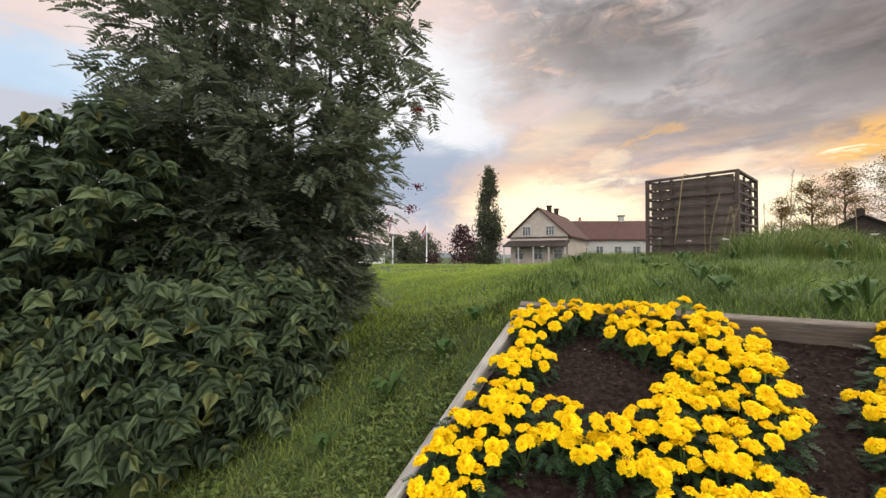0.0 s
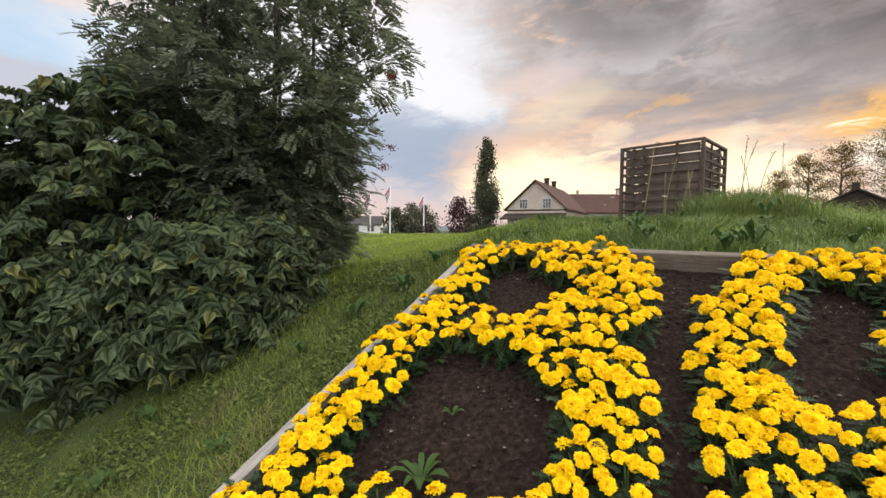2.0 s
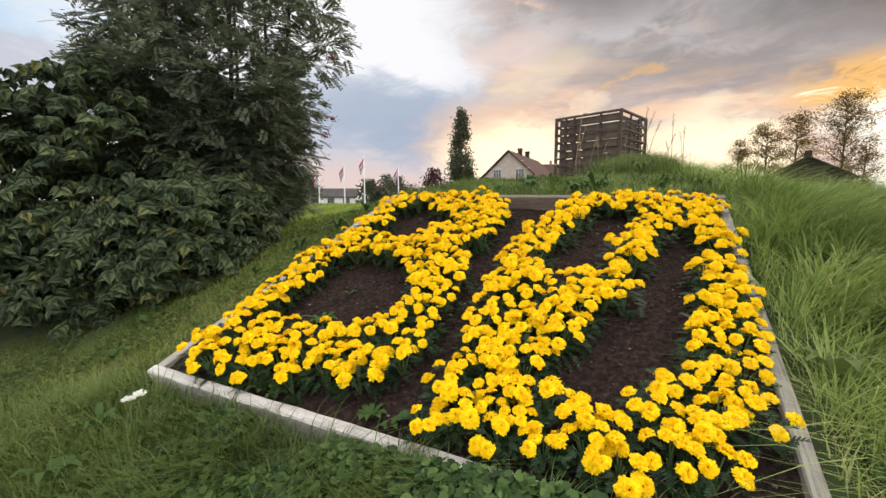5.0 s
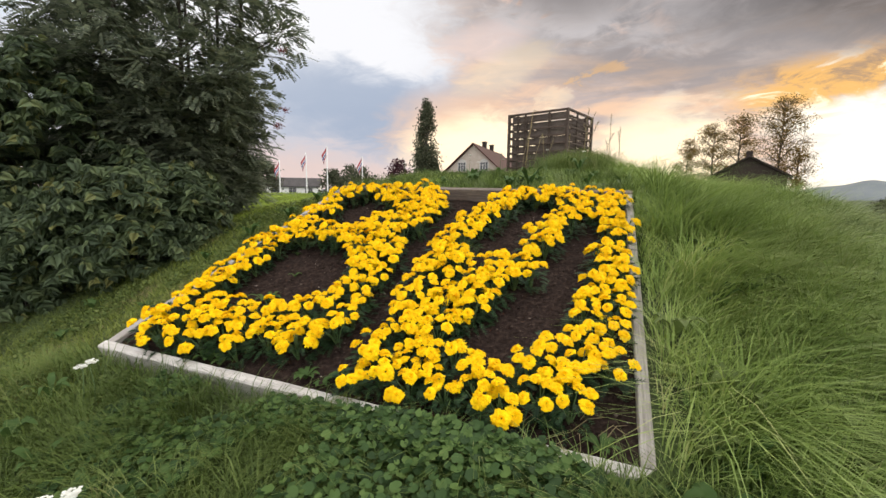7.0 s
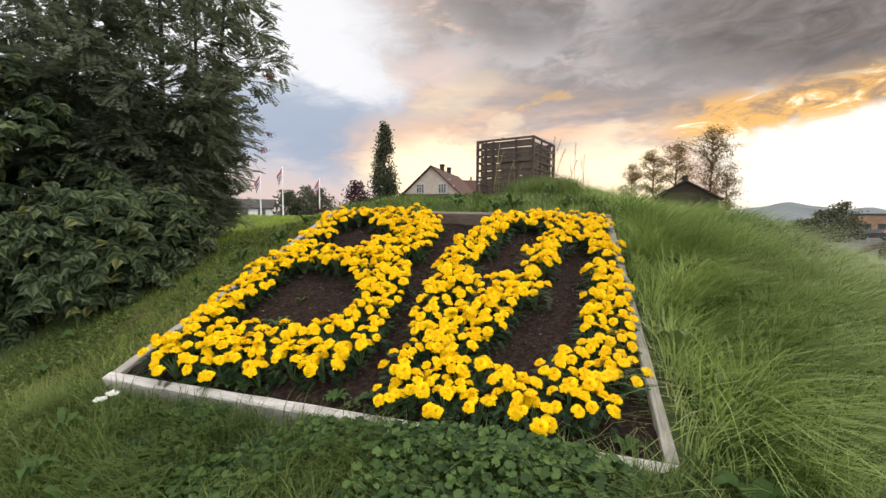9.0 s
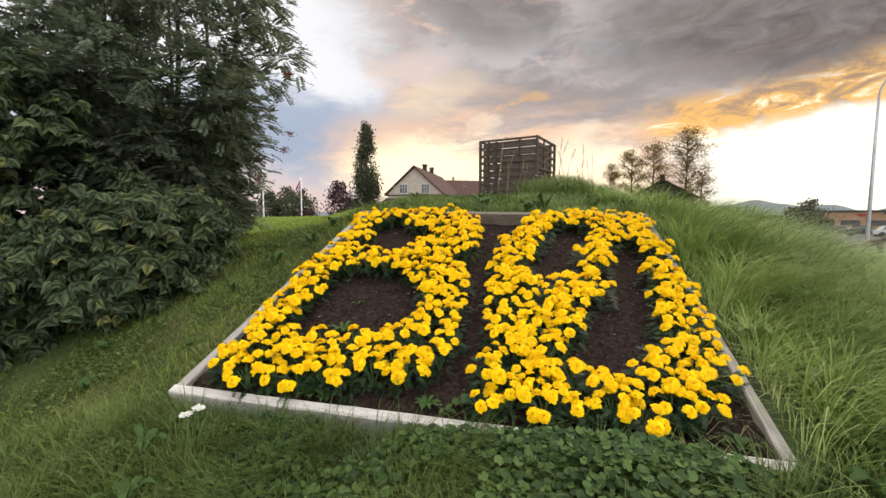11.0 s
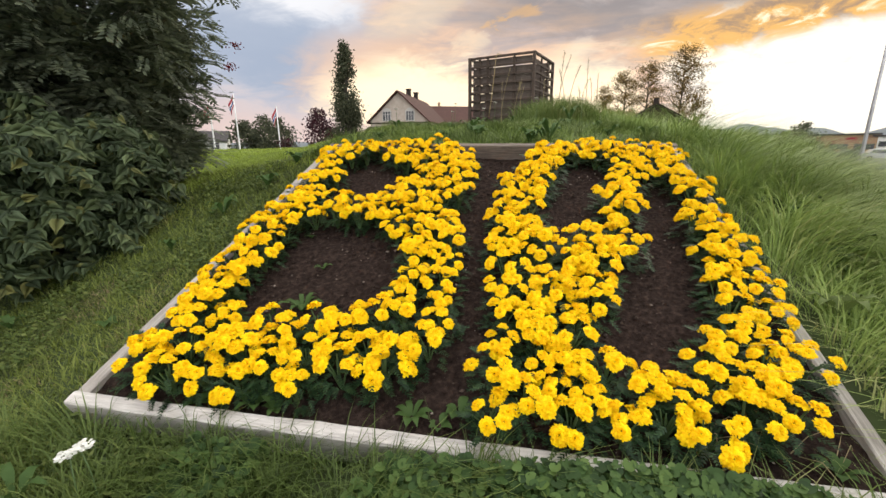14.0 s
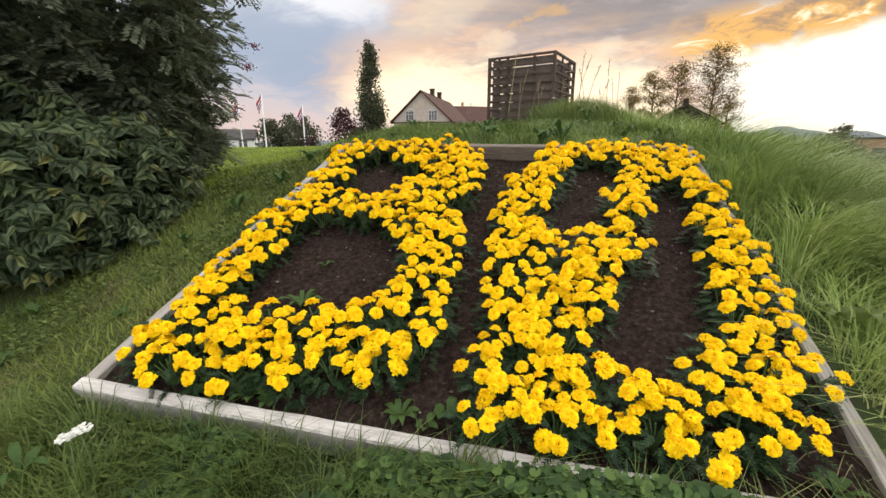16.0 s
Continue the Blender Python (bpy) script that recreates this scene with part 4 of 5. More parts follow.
def lilac(cx, cy, rad, tall, n, seed, label):
    """A broad shrub with large heart-shaped leaves."""
    r = np.random.RandomState(seed)
    z0 = land_at(cx, cy)
    root = tagged(new("lilac_shrub"), label, "shrub", group="shrubs beside the lawn")
    limbs = []
    for k in range(22):
        a, o = r.uniform(0, 6.28), rad * r.uniform(0.2, 0.85)
        b = Vector((cx + 0.3 * rad * math.cos(a), cy + 0.3 * rad * math.sin(a), z0 - 0.05))
        t = Vector((cx + o * math.cos(a), cy + o * math.sin(a), z0 + tall * r.uniform(0.45, 0.78)))
        limbs.append(([b, b.lerp(t, 0.5) + Vector((0, 0, 0.08)), t], [0.014, 0.010, 0.004]))
    child("trunk", tubes_mesh("trunk", limbs, M_BARK, 5), root)
    # leafy sprays: pairs of broad leaves along a twig, lying in flat layers
    th, f = r.uniform(0, 2 * np.pi, n), r.uniform(0.0, 1, n) ** 0.38
    hz = 1 - r.uniform(0, 0.96, n) ** 1.25
    lumps = 1 + 0.14 * np.sin(4 * th + 5 * hz) + 0.12 * np.sin(7 * th - 9 * hz + 2)
    prof = np.interp(hz, [0, 0.15, 0.45, 0.8, 1.0], [0.84, 0.96, 1.0, 0.92, 0.68])
    R = rad * prof * lumps * f
    C = np.stack([cx + R * np.cos(th), cy + R * np.sin(th), z0 + tall * hz * (1 + 0.08 * np.sin(3 * th + seed))], 1)
    az = th + r.normal(0, 0.5, n)
    twig = unit(np.stack([np.cos(az), np.sin(az), r.normal(0.05, 0.22, n) + 0.35 * (hz > 0.85)], 1))
    flat_side = unit(np.cross(twig, np.array([0, 0, 1.0])) + r.normal(0, 0.15, (n, 3)))
    Ps, Ds, Ss, Ls = [], [], [], []
    reach = r.uniform(0.16, 0.30, n)
    for j in range(5):
        t = (j + 0.4) / 5
        at = C + twig * (reach * t)[:, None] - np.array([0, 0, 1.0]) * (reach * 0.25 * t * t)[:, None]
        for sg in (-1, 1):
            face = unit(np.stack([np.cos(th), np.sin(th), np.full(n, 0.62)], 1) + r.normal(0, 0.45, (n, 3)))
            d = flat_side * sg * r.uniform(0.4, 1.0, (n, 1)) + twig * (0.15 + 0.5 * t) + np.array([0, 0, -0.55]) + r.normal(0, 0.2, (n, 3))
            d = unit(d - face * (d * face).sum(1)[:, None])
            Ps.append(at), Ds.append(d), Ss.append(np.cross(d, face))
            Ls.append(r.uniform(0.075, 0.125, n) * (1.08 - 0.3 * t))
    P, D, S, L = np.concatenate(Ps), np.concatenate(Ds), np.concatenate(Ss), np.concatenate(Ls)
    U = np.cross(S, D)
    n = len(P)
    # heart shape: a fan of eight rim points round a sunken midrib
    shape = [(0.0, 0.0), (0.04, 0.27), (0.26, 0.40), (0.52, 0.31), (0.78, 0.13), (1.10, 0.0)]
    V = np.zeros((n, 16, 3), np.float32)
    for i, (t, w) in enumerate(shape):
        droop = -0.16 * t * t
        mid = P + D * (L * t)[:, None] + U * (L * droop)[:, None]
        V[:, i] = mid
        V[:, 6 + i - 1 if 0 < i < 5 else i] = mid if not 0 < i < 5 else mid + S * (L * w)[:, None] + U * (L * 0.022)[:, None]
        if 0 < i < 5:
            V[:, i] = mid
            V[:, 10 + i - 1] = mid - S * (L * w)[:, None] + U * (L * 0.022)[:, None]
    b = np.arange(n)[:, None] * 16
    Q = []
    for o in (6, 10):
        Q += [b + np.array([i, i + 1, o + i, o + i - 1]) for i in range(1, 4)]
    me = bpy.data.meshes.new("crown")
    quads = np.concatenate(Q, 0)
    tris = np.concatenate([b + np.array(t) for t in ((0, 1, 6), (0, 1, 10), (4, 5, 9), (4, 5, 13))], 0)
    loops = np.concatenate([quads.ravel(), tris.ravel()]).astype(np.int32)
    starts = np.concatenate([np.arange(len(quads)) * 4, quads.size + np.arange(len(tris)) * 3]).astype(np.int32)
    me.vertices.add(n * 16)
    me.vertices.foreach_set("co", V.ravel())
    me.loops.add(len(loops))
    me.loops.foreach_set("vertex_index", loops)
    me.polygons.add(len(starts))
    me.polygons.foreach_set("loop_start", starts)
    me.materials.append(M_LILAC)
    me.update(calc_edges=True)
    me.validate()
    child("crown", me, root)


lilac(-2.75, 3.15, 0.98, 2.22, 1050, 4, "broad lilac shrub with large heart-shaped green leaves")
lilac(-1.66, 2.68, 0.58, 0.92, 560, 5, "low lilac shrub with pale green leaves before a tree")
lilac(-2.50, 2.78, 0.68, 0.98, 600, 7, "low spreading lilac shrub with broad green leaves")
lilac(-1.28, 2.92, 0.38, 0.80, 320, 8, "small dark lilac shrub at a rowan's foot")
lilac(-3.85, 3.25, 1.1, 2.2, 620, 6, "dark leafy lilac shrub at the hedge's end")


def far_tree(name, label, x, y, z0, tall, prof, mat, seed, leaf=0.35, n=1600, clear=0.1, group="", fuzz=0.10, boughs=26):
    """A distant tree: trunk, limbs and a crown of many small leaf clumps with gaps."""
    r = np.random.RandomState(seed)
    root = tagged(new(name), label, "tree", group)
    limbs = [([(x, y, z0 - 0.3), (x + 0.1, y, z0 + tall * 0.5), (x, y + 0.1, z0 + tall * 0.95)], [tall * 0.018 + 0.03, tall * 0.011, 0.02])]
    centres = []
    for k in range(boughs):
        t = r.uniform(clear, 0.97)
        rad = np.interp(t, prof[0], prof[1])
        a = r.uniform(0, 6.28)
        q = (x + rad * 0.75 * math.cos(a), y + rad * 0.75 * math.sin(a), z0 + tall * t)
        limbs.append(([(x, y, z0 + tall * max(0.04, t - 0.12)), q], [tall * 0.006, 0.02]))
        centres.append((*q, rad))
    child("trunk", tubes_mesh("trunk", limbs, M_BARK, 5), root)
    ci = r.randint(0, len(centres), n)
    C = np.array(centres)[ci]
    P = C[:, :3] + r.normal(0, 1, (n, 3)) * (0.20 * C[:, 3:4] + fuzz * tall * np.array([[0.3, 0.3, 0.5]]))
    P = P[(P[:, 2] > z0 + tall * clear * 0.6) & (P[:, 2] < z0 + tall * 1.03)]
    n = len(P)
    D = unit(r.normal(0, 1, (n, 3)) - np.array([0, 0, 0.4]))
    S = unit(np.cross(D, unit(r.normal(0, 1, (n, 3)))))
    v, q = leaf_quads(P, D, S, leaf * r.uniform(0.6, 1.4, n), leaf * r.uniform(0.5, 0.9, n))
    child("crown", big_mesh("crown", v, q, mat), root)


far_tree("poplar", "tall narrow dark green poplar", 6.2, 72.7, -0.2, 17.7, ([0, 0.1, 0.3, 0.6, 0.85, 1.0], [1.2, 1.9, 1.8, 1.4, 0.9, 0.2]), M_FARLEAF, 31, 0.36, 11000, 0.04, fuzz=0.05, boughs=80)
far_tree("purple_leaved_tree", "small tree with dark red leaves", 1.3, 61.5, 0.0, 6.2, ([0, 0.3, 0.7, 1.0], [0.9, 1.9, 1.4, 0.3]), M_REDLEAF, 32, 0.34, 1500, 0.15)
far_tree("red_shrub", "low red-leaved shrub on the lawn", -1.3, 26, 0.1, 1.5, ([0, 0.4, 1.0], [0.4, 0.6, 0.2]), M_REDLEAF, 33, 0.14, 500, 0.05)
for _k, (_x2, _y2, _h) in enumerate(((-8.8, 64, 4.6), (-6.3, 66, 5.5), (-4.2, 62, 4.9), (3.7, 70, 4.0), (-18, 60, 5.5), (-22, 66, 6.0))):
    far_tree("round_tree", "dark round bushy tree beyond the lawn", _x2, _y2, 0.0, _h, ([0, 0.25, 0.6, 1.0], [1.4, 2.3, 2.0, 0.6]), M_FARLEAF, 40 + _k, 0.36, 2000, 0.06, "trees beyond the lawn")
for _k, (_d, _az, _h) in enumerate(((62, 56.0, 2.6), (63, 57.2, 3.6), (66, 58.3, 4.6))):
    far_tree("round_tree", "dark round bushy tree by the car park", _d * math.sin(radians(_az)), _d * math.cos(radians(_az)), -1.5, _h, ([0, 0.25, 0.6, 1.0], [1.4, 1.9, 1.7, 0.5]), M_FARLEAF, 80 + _k, 0.24, 2600, 0.03, fuzz=0.06)


def birch(az, d, z0, top, rad, clear, seed, limbs_n, droop=0.5):
    """A thin-crowned tree: rising limbs, twigs along them, and loose leaf clumps with sky between."""
    r = np.random.RandomState(seed)
    x, y = 0.5 + d * math.sin(radians(az)), -1.5 + d * math.cos(radians(az))
    root = tagged(new("birch"), "thin-crowned birch against the evening sky", "tree", "birches beside a hut")
    tall = top - z0
    foot, tip = Vector((x, y, z0 - 0.3)), Vector((x + r.uniform(-0.4, 0.4), y, top - 0.3))
    bend = Vector((r.uniform(-0.3, 0.3), r.uniform(-0.3, 0.3), 0))
    stem = lambda t: foot.lerp(tip, t) + bend * math.sin(3.1 * t)
    limbs = [([stem(t) for t in (0, 0.25, 0.5, 0.75, 1.0)], [0.20, 0.16, 0.12, 0.07, 0.02])]
    spots = []
    for k in range(limbs_n):
        t = clear + (0.97 - clear) * (k + r.uniform(0, 0.8)) / limbs_n
        a = 2.4 * k + r.uniform(-0.5, 0.5)
        reach = rad * (math.sin(math.pi * min(1.0, (t - clear) / (1.02 - clear) * 0.80 + 0.20)) ** 0.7) * r.uniform(0.65, 1.12)
        p = stem(t)
        q = p + Vector((reach * math.cos(a), reach * math.sin(a), reach * r.uniform(0.25, 0.75)))
        m = p.lerp(q, 0.55) + Vector((0, 0, 0.12 * reach))
        limbs.append(([p, m, q], [0.07, 0.045, 0.015]))
        for j in range(9):
            u = r.uniform(0.25, 1.0)
            c = (p.lerp(m, u / 0.55) if u < 0.55 else m.lerp(q, (u - 0.55) / 0.45)) + Vector(r.normal(0, 0.16 * rad, 3) * (1, 1, 0.7))
            limbs.append(([p.lerp(q, max(0.1, u - 0.15)), c], [0.025, 0.010]))
            spots.append((c.x, c.y, c.z))
        spots += [tuple(q)] * 2
    spots += [tuple(tip)] * 3
    child("trunk", tubes_mesh("trunk", limbs, M_BARK, 4), root)
    C = np.repeat(np.array(spots), r.randint(10, 52, len(spots)), 0)
    n = len(C)
    P = C + r.normal(0, 1, (n, 3)) * np.array([[0.36, 0.36, 0.30]]) - np.array([[0, 0, droop]]) * r.uniform(0, 1, (n, 1)) ** 2
    D = unit(r.normal(0, 1, (n, 3)) - np.array([0, 0, 0.6]))
    S = unit(np.cross(D, unit(r.normal(0, 1, (n, 3)))))
    v, q = leaf_quads(P, D, S, r.uniform(0.12, 0.24, n), r.uniform(0.08, 0.16, n))
    child("crown", big_mesh("crown", v, q, M_BIRCH), root)


birch(37.3, 74, -1.2, 10.0, 1.8, 0.30, 61, 12)
birch(39.9, 75, -1.2, 12.3, 2.3, 0.36, 62, 15)
birch(42.0, 75, -1.2, 13.2, 2.4, 0.36, 63, 16)
birch(45.7, 76, -1.2, 15.1, 3.6, 0.22, 64, 28, 1.0)
birch(47.4, 74, -1.2, 8.2, 1.5, 0.22, 65, 10, 0.8)


# ---- buildings ----
def prism(verts, faces, name, mat, parent, label=""):
    ob = child(name, mesh_of(name, verts, faces, mat), parent, label)
    return ob


def gabled(root, L, W, eave, ridge, over, wall_mat, roof_mat, thick=0.22):
    """Walls and roof; x along the ridge from 0 to L, y across."""
    h = W / 2
    V = [(0, -h, 0), (0, h, 0), (0, h, eave), (0, 0, ridge), (0, -h, eave), (L, -h, 0), (L, h, 0), (L, h, eave), (L, 0, ridge), (L, -h, eave)]
    prism(V, [(0, 1, 2, 3, 4), (5, 9, 8, 7, 6), (0, 4, 9, 5), (1, 6, 7, 2), (0, 5, 6, 1)], "wall", wall_mat, root)
    k = (ridge - eave) / h
    for s in (-1, 1):
        a, b = (-over, 0, ridge + 0.05), (-over, s * (h + over), eave - k * over + 0.05)
        c, d = (L + over, s * (h + over), eave - k * over + 0.05), (L + over, 0, ridge + 0.05)
        V = [a, b, c, d] + [(p[0], p[1], p[2] + thick) for p in (a, b, c, d)]
        prism(V, [(0, 1, 2, 3), (4, 7, 6, 5), (0, 4, 5, 1), (1, 5, 6, 2), (2, 6, 7, 3), (3, 7, 4, 0)], "roof", roof_mat, root)


def window_on(root, m, w, h, bars=1):
    win = new("window")
    win.parent = root
    win.matrix_basis = m
    box_part("pane", (0.05, w, h), pose(-0.02, 0, 0), M_GLASS, win)
    for s in (-1, 1):
        box_part("frame", (0.09, 0.10, h + 0.2), pose(-0.05, s * (w / 2 + 0.04), 0), M_TRIM, win)
        box_part("frame", (0.09, w, 0.10), pose(-0.05, 0, s * (h / 2 + 0.04)), M_TRIM, win)
    for k in range(bars):
        box_part("glazing_bar", (0.07, 0.07, h), pose(-0.06, (k + 1) * w / (bars + 1) - w / 2, 0), M_TRIM, win)
    box_part("glazing_bar", (0.07, w, 0.06), pose(-0.06, 0, h * 0.18), M_TRIM, win)


def manor():
    root = tagged(new("manor_house"), "cream-walled house with a steep red-brown gable roof", "house")
    root.matrix_basis = pose(12.46, 60.25, 0.15, 0, 0, 62)
    gabled(root, 18, 8.6, 4.5, 8.4, 0.45, M_WALL, M_ROOF)
    for y in (-1.75, 1.75):
        window_on(root, pose(-0.04, y, 5.15), 1.15, 1.25, 2)
        arch = bmesh.new()
        bmesh.ops.create_cone(arch, cap_ends=True, segments=20, radius1=0.72, radius2=0.72, depth=0.10, matrix=Matrix.Rotation(math.pi / 2, 4, "Y"))
        o = part("arch", arch, M_TRIM, root)
        o.matrix_basis = pose(-0.02, y, 5.55)
    box_part("string_course", (0.10, 8.5, 0.16), pose(-0.06, 0, 4.2), M_DARKWOOD, root)
    for y in (-2.9, 0, 2.9):
        window_on(root, pose(-0.04, y, 1.7), 1.2, 1.4, 1)
    for x in (6.0, 10.5):
        ch = new("chimney")
        ch.parent = root
        box_part("stack", (0.6, 0.6, 1.5), pose(x, 0, 8.65), M_DARKWOOD, ch)
        box_part("cap", (0.75, 0.75, 0.16), pose(x, 0, 9.48), M_DARKWOOD, ch)
    # porch along the gable
    V = [(-2.6, -4.6, 2.75), (-2.6, 4.6, 2.75), (-0.05, 4.6, 3.6), (-0.05, -4.6, 3.6)]
    V += [(x, y, z + 0.15) for x, y, z in V]
    prism(V, [(0, 3, 2, 1), (4, 5, 6, 7), (0, 1, 5, 4), (1, 2, 6, 5), (2, 3, 7, 6), (3, 0, 4, 7)], "porch_roof", M_DARKWOOD, root, "dark lean-to porch roof")
    for y in (-4.4, -2.2, 0, 2.2, 4.4):
        box_part("porch_post", (0.14, 0.14, 2.75), pose(-2.45, y, 1.37), M_TRIM, root)


def long_house():
    root = tagged(new("long_building"), "long low white building with a red tiled roof", "building")
    root.matrix_basis = pose(20.6, 77.0, 0.1, 0, 0, -3)
    gabled(root, 19.5, 10.0, 4.6, 7.9, 0.5, M_TRIM, M_ROOF)
    for k in range(6):
        window_on(root, pose(2.0 + 3.1 * k, -5.04, 2.6, 0, 0, 90), 1.1, 1.3, 1)
    v = new("roof_turret")
    v.parent = root
    box_part("turret_body", (0.8, 0.8, 1.0), pose(10.5, 0, 8.5), M_TRIM, v)
    box_part("turret_cap", (1.1, 1.1, 0.18), pose(10.5, 0, 9.1), M_DARKROOF, v)
    box_part("vent", (0.4, 0.4, 0.9), pose(3.0, 0, 8.4), M_BRICK, root)


manor()
long_house()


def low_house():
    root = tagged(new("low_house"), "low white house with a dark roof beyond the lawn", "house")
    root.matrix_basis = pose(-26.6, 92, -0.2, 0, 0, 4)
    gabled(root, 10.6, 7.0, 2.6, 4.3, 0.4, M_WHITE, M_DARKROOF)
    for k in range(3):
        window_on(root, pose(2.0 + 3.3 * k, -3.54, 1.7, 0, 0, 90), 1.4, 1.2, 1)


def hut():
    root = tagged(new("dark_hut"), "dark timber hut with a peaked roof behind the slope", "hut")
    root.matrix_basis = pose(46.6, 47.6, -1.3, 0, 0, 45)
    gabled(root, 5.0, 8.0, 5.2, 7.6, 0.5, M_DARKWOOD, M_DARKWOOD)
    box_part("chimney", (0.7, 0.7, 1.3), pose(2.5, 0.2, 8.0), M_DARKWOOD, root)


low_house()
hut()


def brown_block():
    root = tagged(new("office_block"), "brown flat-roofed building with window bands", "building")
    root.matrix_basis = pose(108.6, 60.7, -3.0, 0, 0, -60)
    box_part("wall", (11.6, 9, 5.2), pose(0, 0, 2.6), M_BRICK, root)
    box_part("roof", (12.1, 9.5, 0.3), pose(0, 0, 5.36), M_DARKROOF, root)
    for k in range(3):
        box_part("window", (2.9, 0.10, 1.1), pose(-3.8 + 3.8 * k, -4.55, 2.9), M_GLASS, root)
        box_part("window", (2.9, 0.10, 1.0), pose(-3.8 + 3.8 * k, -4.55, 1.0), M_GLASS, root)
    box_part("sign", (1.6, 0.1, 0.45), pose(1.8, -4.6, 4.5), M_RED, root, "red sign band")
    r2 = tagged(new("white_block"), "white flat-roofed building by the car park", "building")
    r2.matrix_basis = pose(114.2, 49.6, -2.8, 0, 0, -66)
    box_part("wall", (14, 9, 4.6), pose(0, 0, 2.3), M_WHITE, r2)
    box_part("roof", (14.5, 9.5, 0.3), pose(0, 0, 4.76), M_DARKROOF, r2)
    for k in range(4):
        box_part("window", (2.0, 0.10, 1.0), pose(-5.2 + 3.4 * k, -4.55, 3.2), M_GLASS, r2)
        box_part("window", (2.0, 0.10, 1.0), pose(-5.2 + 3.4 * k, -4.55, 1.3), M_GLASS, r2)


brown_block()


def car_park():
    V, z = [], 0
    n = 24
    for i in range(n + 1):
        for j in range(n + 1):
            a, d = radians(57 + 24 * i / n), 30 + 78 * j / n
            x, y = d * math.sin(a), d * math.cos(a)
            V.append((x, y, land_at(x, y) + 0.03))
    F = [(i * (n + 1) + j, i * (n + 1) + j + 1, (i + 1) * (n + 1) + j + 1, (i + 1) * (n + 1) + j) for i in range(n) for j in range(n)]
    tagged(new("car_park_pavement", mesh_of("car_park", V, F, M_ASPHALT)), "grey asphalt car park below the slope", "car park", kind="structure")


car_park()


def car(x, y, rz, paint, label):
    root = tagged(new("car"), label, "car", group="cars in the car park")
    root.matrix_basis = pose(x, y, land_at(x, y) + 0.04, 0, 0, rz)
    outline = [(-2.15, 0.35), (-2.2, 0.75), (-1.55, 0.92), (-1.15, 1.42), (0.55, 1.45), (1.15, 0.95), (2.0, 0.82), (2.15, 0.55), (2.1, 0.30)]
    V = [(a, s * (0.85 if b < 1 else 0.68), b) for s in (-1, 1) for a, b in outline]
    k = len(outline)
    F = [tuple(range(k)), tuple(range(2 * k - 1, k - 1, -1))] + [(i, k + i, k + (i + 1) % k, (i + 1) % k) for i in range(k)]
    prism(V, F, "body", paint, root)
    for s in (-1, 1):
        V = [(a, s * w, b) for a, b, w in ((-1.35, 0.95, 0.87), (-1.05, 1.36, 0.72), (0.48, 1.38, 0.72), (0.95, 0.96, 0.87))]
        V += [(a, b - s * 0.03, c) for a, b, c in V]
        prism(V, [(0, 1, 2, 3), (7, 6, 5, 4), (0, 4, 5, 1), (1, 5, 6, 2), (2, 6, 7, 3), (3, 7, 4, 0)], "side_window", M_GLASS, root)
        for a in (-1.35, 1.35):
            bm = bmesh.new()
            bmesh.ops.create_cone(bm, cap_ends=True, segments=18, radius1=0.32, radius2=0.32, depth=0.22, matrix=Matrix.Rotation(math.pi / 2, 4, "X"))
            o = part("wheel", bm, M_RUBBER, root)
            o.matrix_basis = pose(a, s * 0.76, 0.32)


for _k, (_d, _az, _p, _l) in enumerate(((78, 58.7, M_CARPAINT, "silver parked car on asphalt"), (77, 60.3, M_CARDARK, "dark parked car on asphalt"), (78, 62.2, M_CARDARK, "black parked car on asphalt"), (77, 64.3, M_CARPAINT, "grey parked car on asphalt"), (78, 66.4, M_CARDARK, "dark estate car on asphalt"))):
    car(_d * math.sin(radians(_az)), _d * math.cos(radians(_az)), -62 + 4 * _k, _p, _l)


def street_lamp():
    a, d = radians(61.5), 35
    x, y = 0.2 + d * math.sin(a), -1.5 + d * math.cos(a)
    z = land_at(x, y)
    root = tagged(new("street_lamp"), "tall grey street lamp with a curved arm", "street lamp")
    root.matrix_basis = pose(x, y, z, 0, 0, 0)
    child("pole", tubes_mesh("pole", [([(0, 0, 0), (0, 0, 3), (0, 0, 8.6)], [0.11, 0.09, 0.06])], M_STEEL, 8), root)
    pts = [(0.9 * 2.0 * (1 - math.cos(t)) / 2, -0.9 * 1.0 * (1 - math.cos(t)) / 2, 8.6 + 1.5 * math.sin(t)) for t in (0, 0.4, 0.8, 1.2, 1.57, 1.9)]
    child("arm", tubes_mesh("arm", [(pts, [0.06, 0.055, 0.05, 0.05, 0.045, 0.045])], M_STEEL, 8), root)
    box_part("lantern", (0.7, 0.3, 0.14), pose(1.5, -0.75, 10.02, 0, 0, -27), M_STEEL, root)
    box_part("base_plate", (0.4, 0.4, 0.06), pose(0, 0, 0.03), M_STEEL, root)


street_lamp()


def rail():
    """A dark leaning timber rail at the foot of the slope."""
    root = tagged(new("timber_rail"), "dark timber rail on short posts below the slope", "rail")
    p, q = Vector((7.40, 2.58, 0.56)), Vector((10.2, 2.77, 1.04))
    child("beam", tubes_mesh("beam", [([p, p.lerp(q, 0.5), q], [0.050, 0.050, 0.050])], M_DARKWOOD, 8), root)
    for t in (0.30, 0.92):
        c = p.lerp(q, t)
        child("post", tubes_mesh("post", [([(c.x, c.y, land_at(c.x, c.y) - 0.1), (c.x, c.y, c.z)], [0.045, 0.045])], M_DARKWOOD, 8), root)


rail()


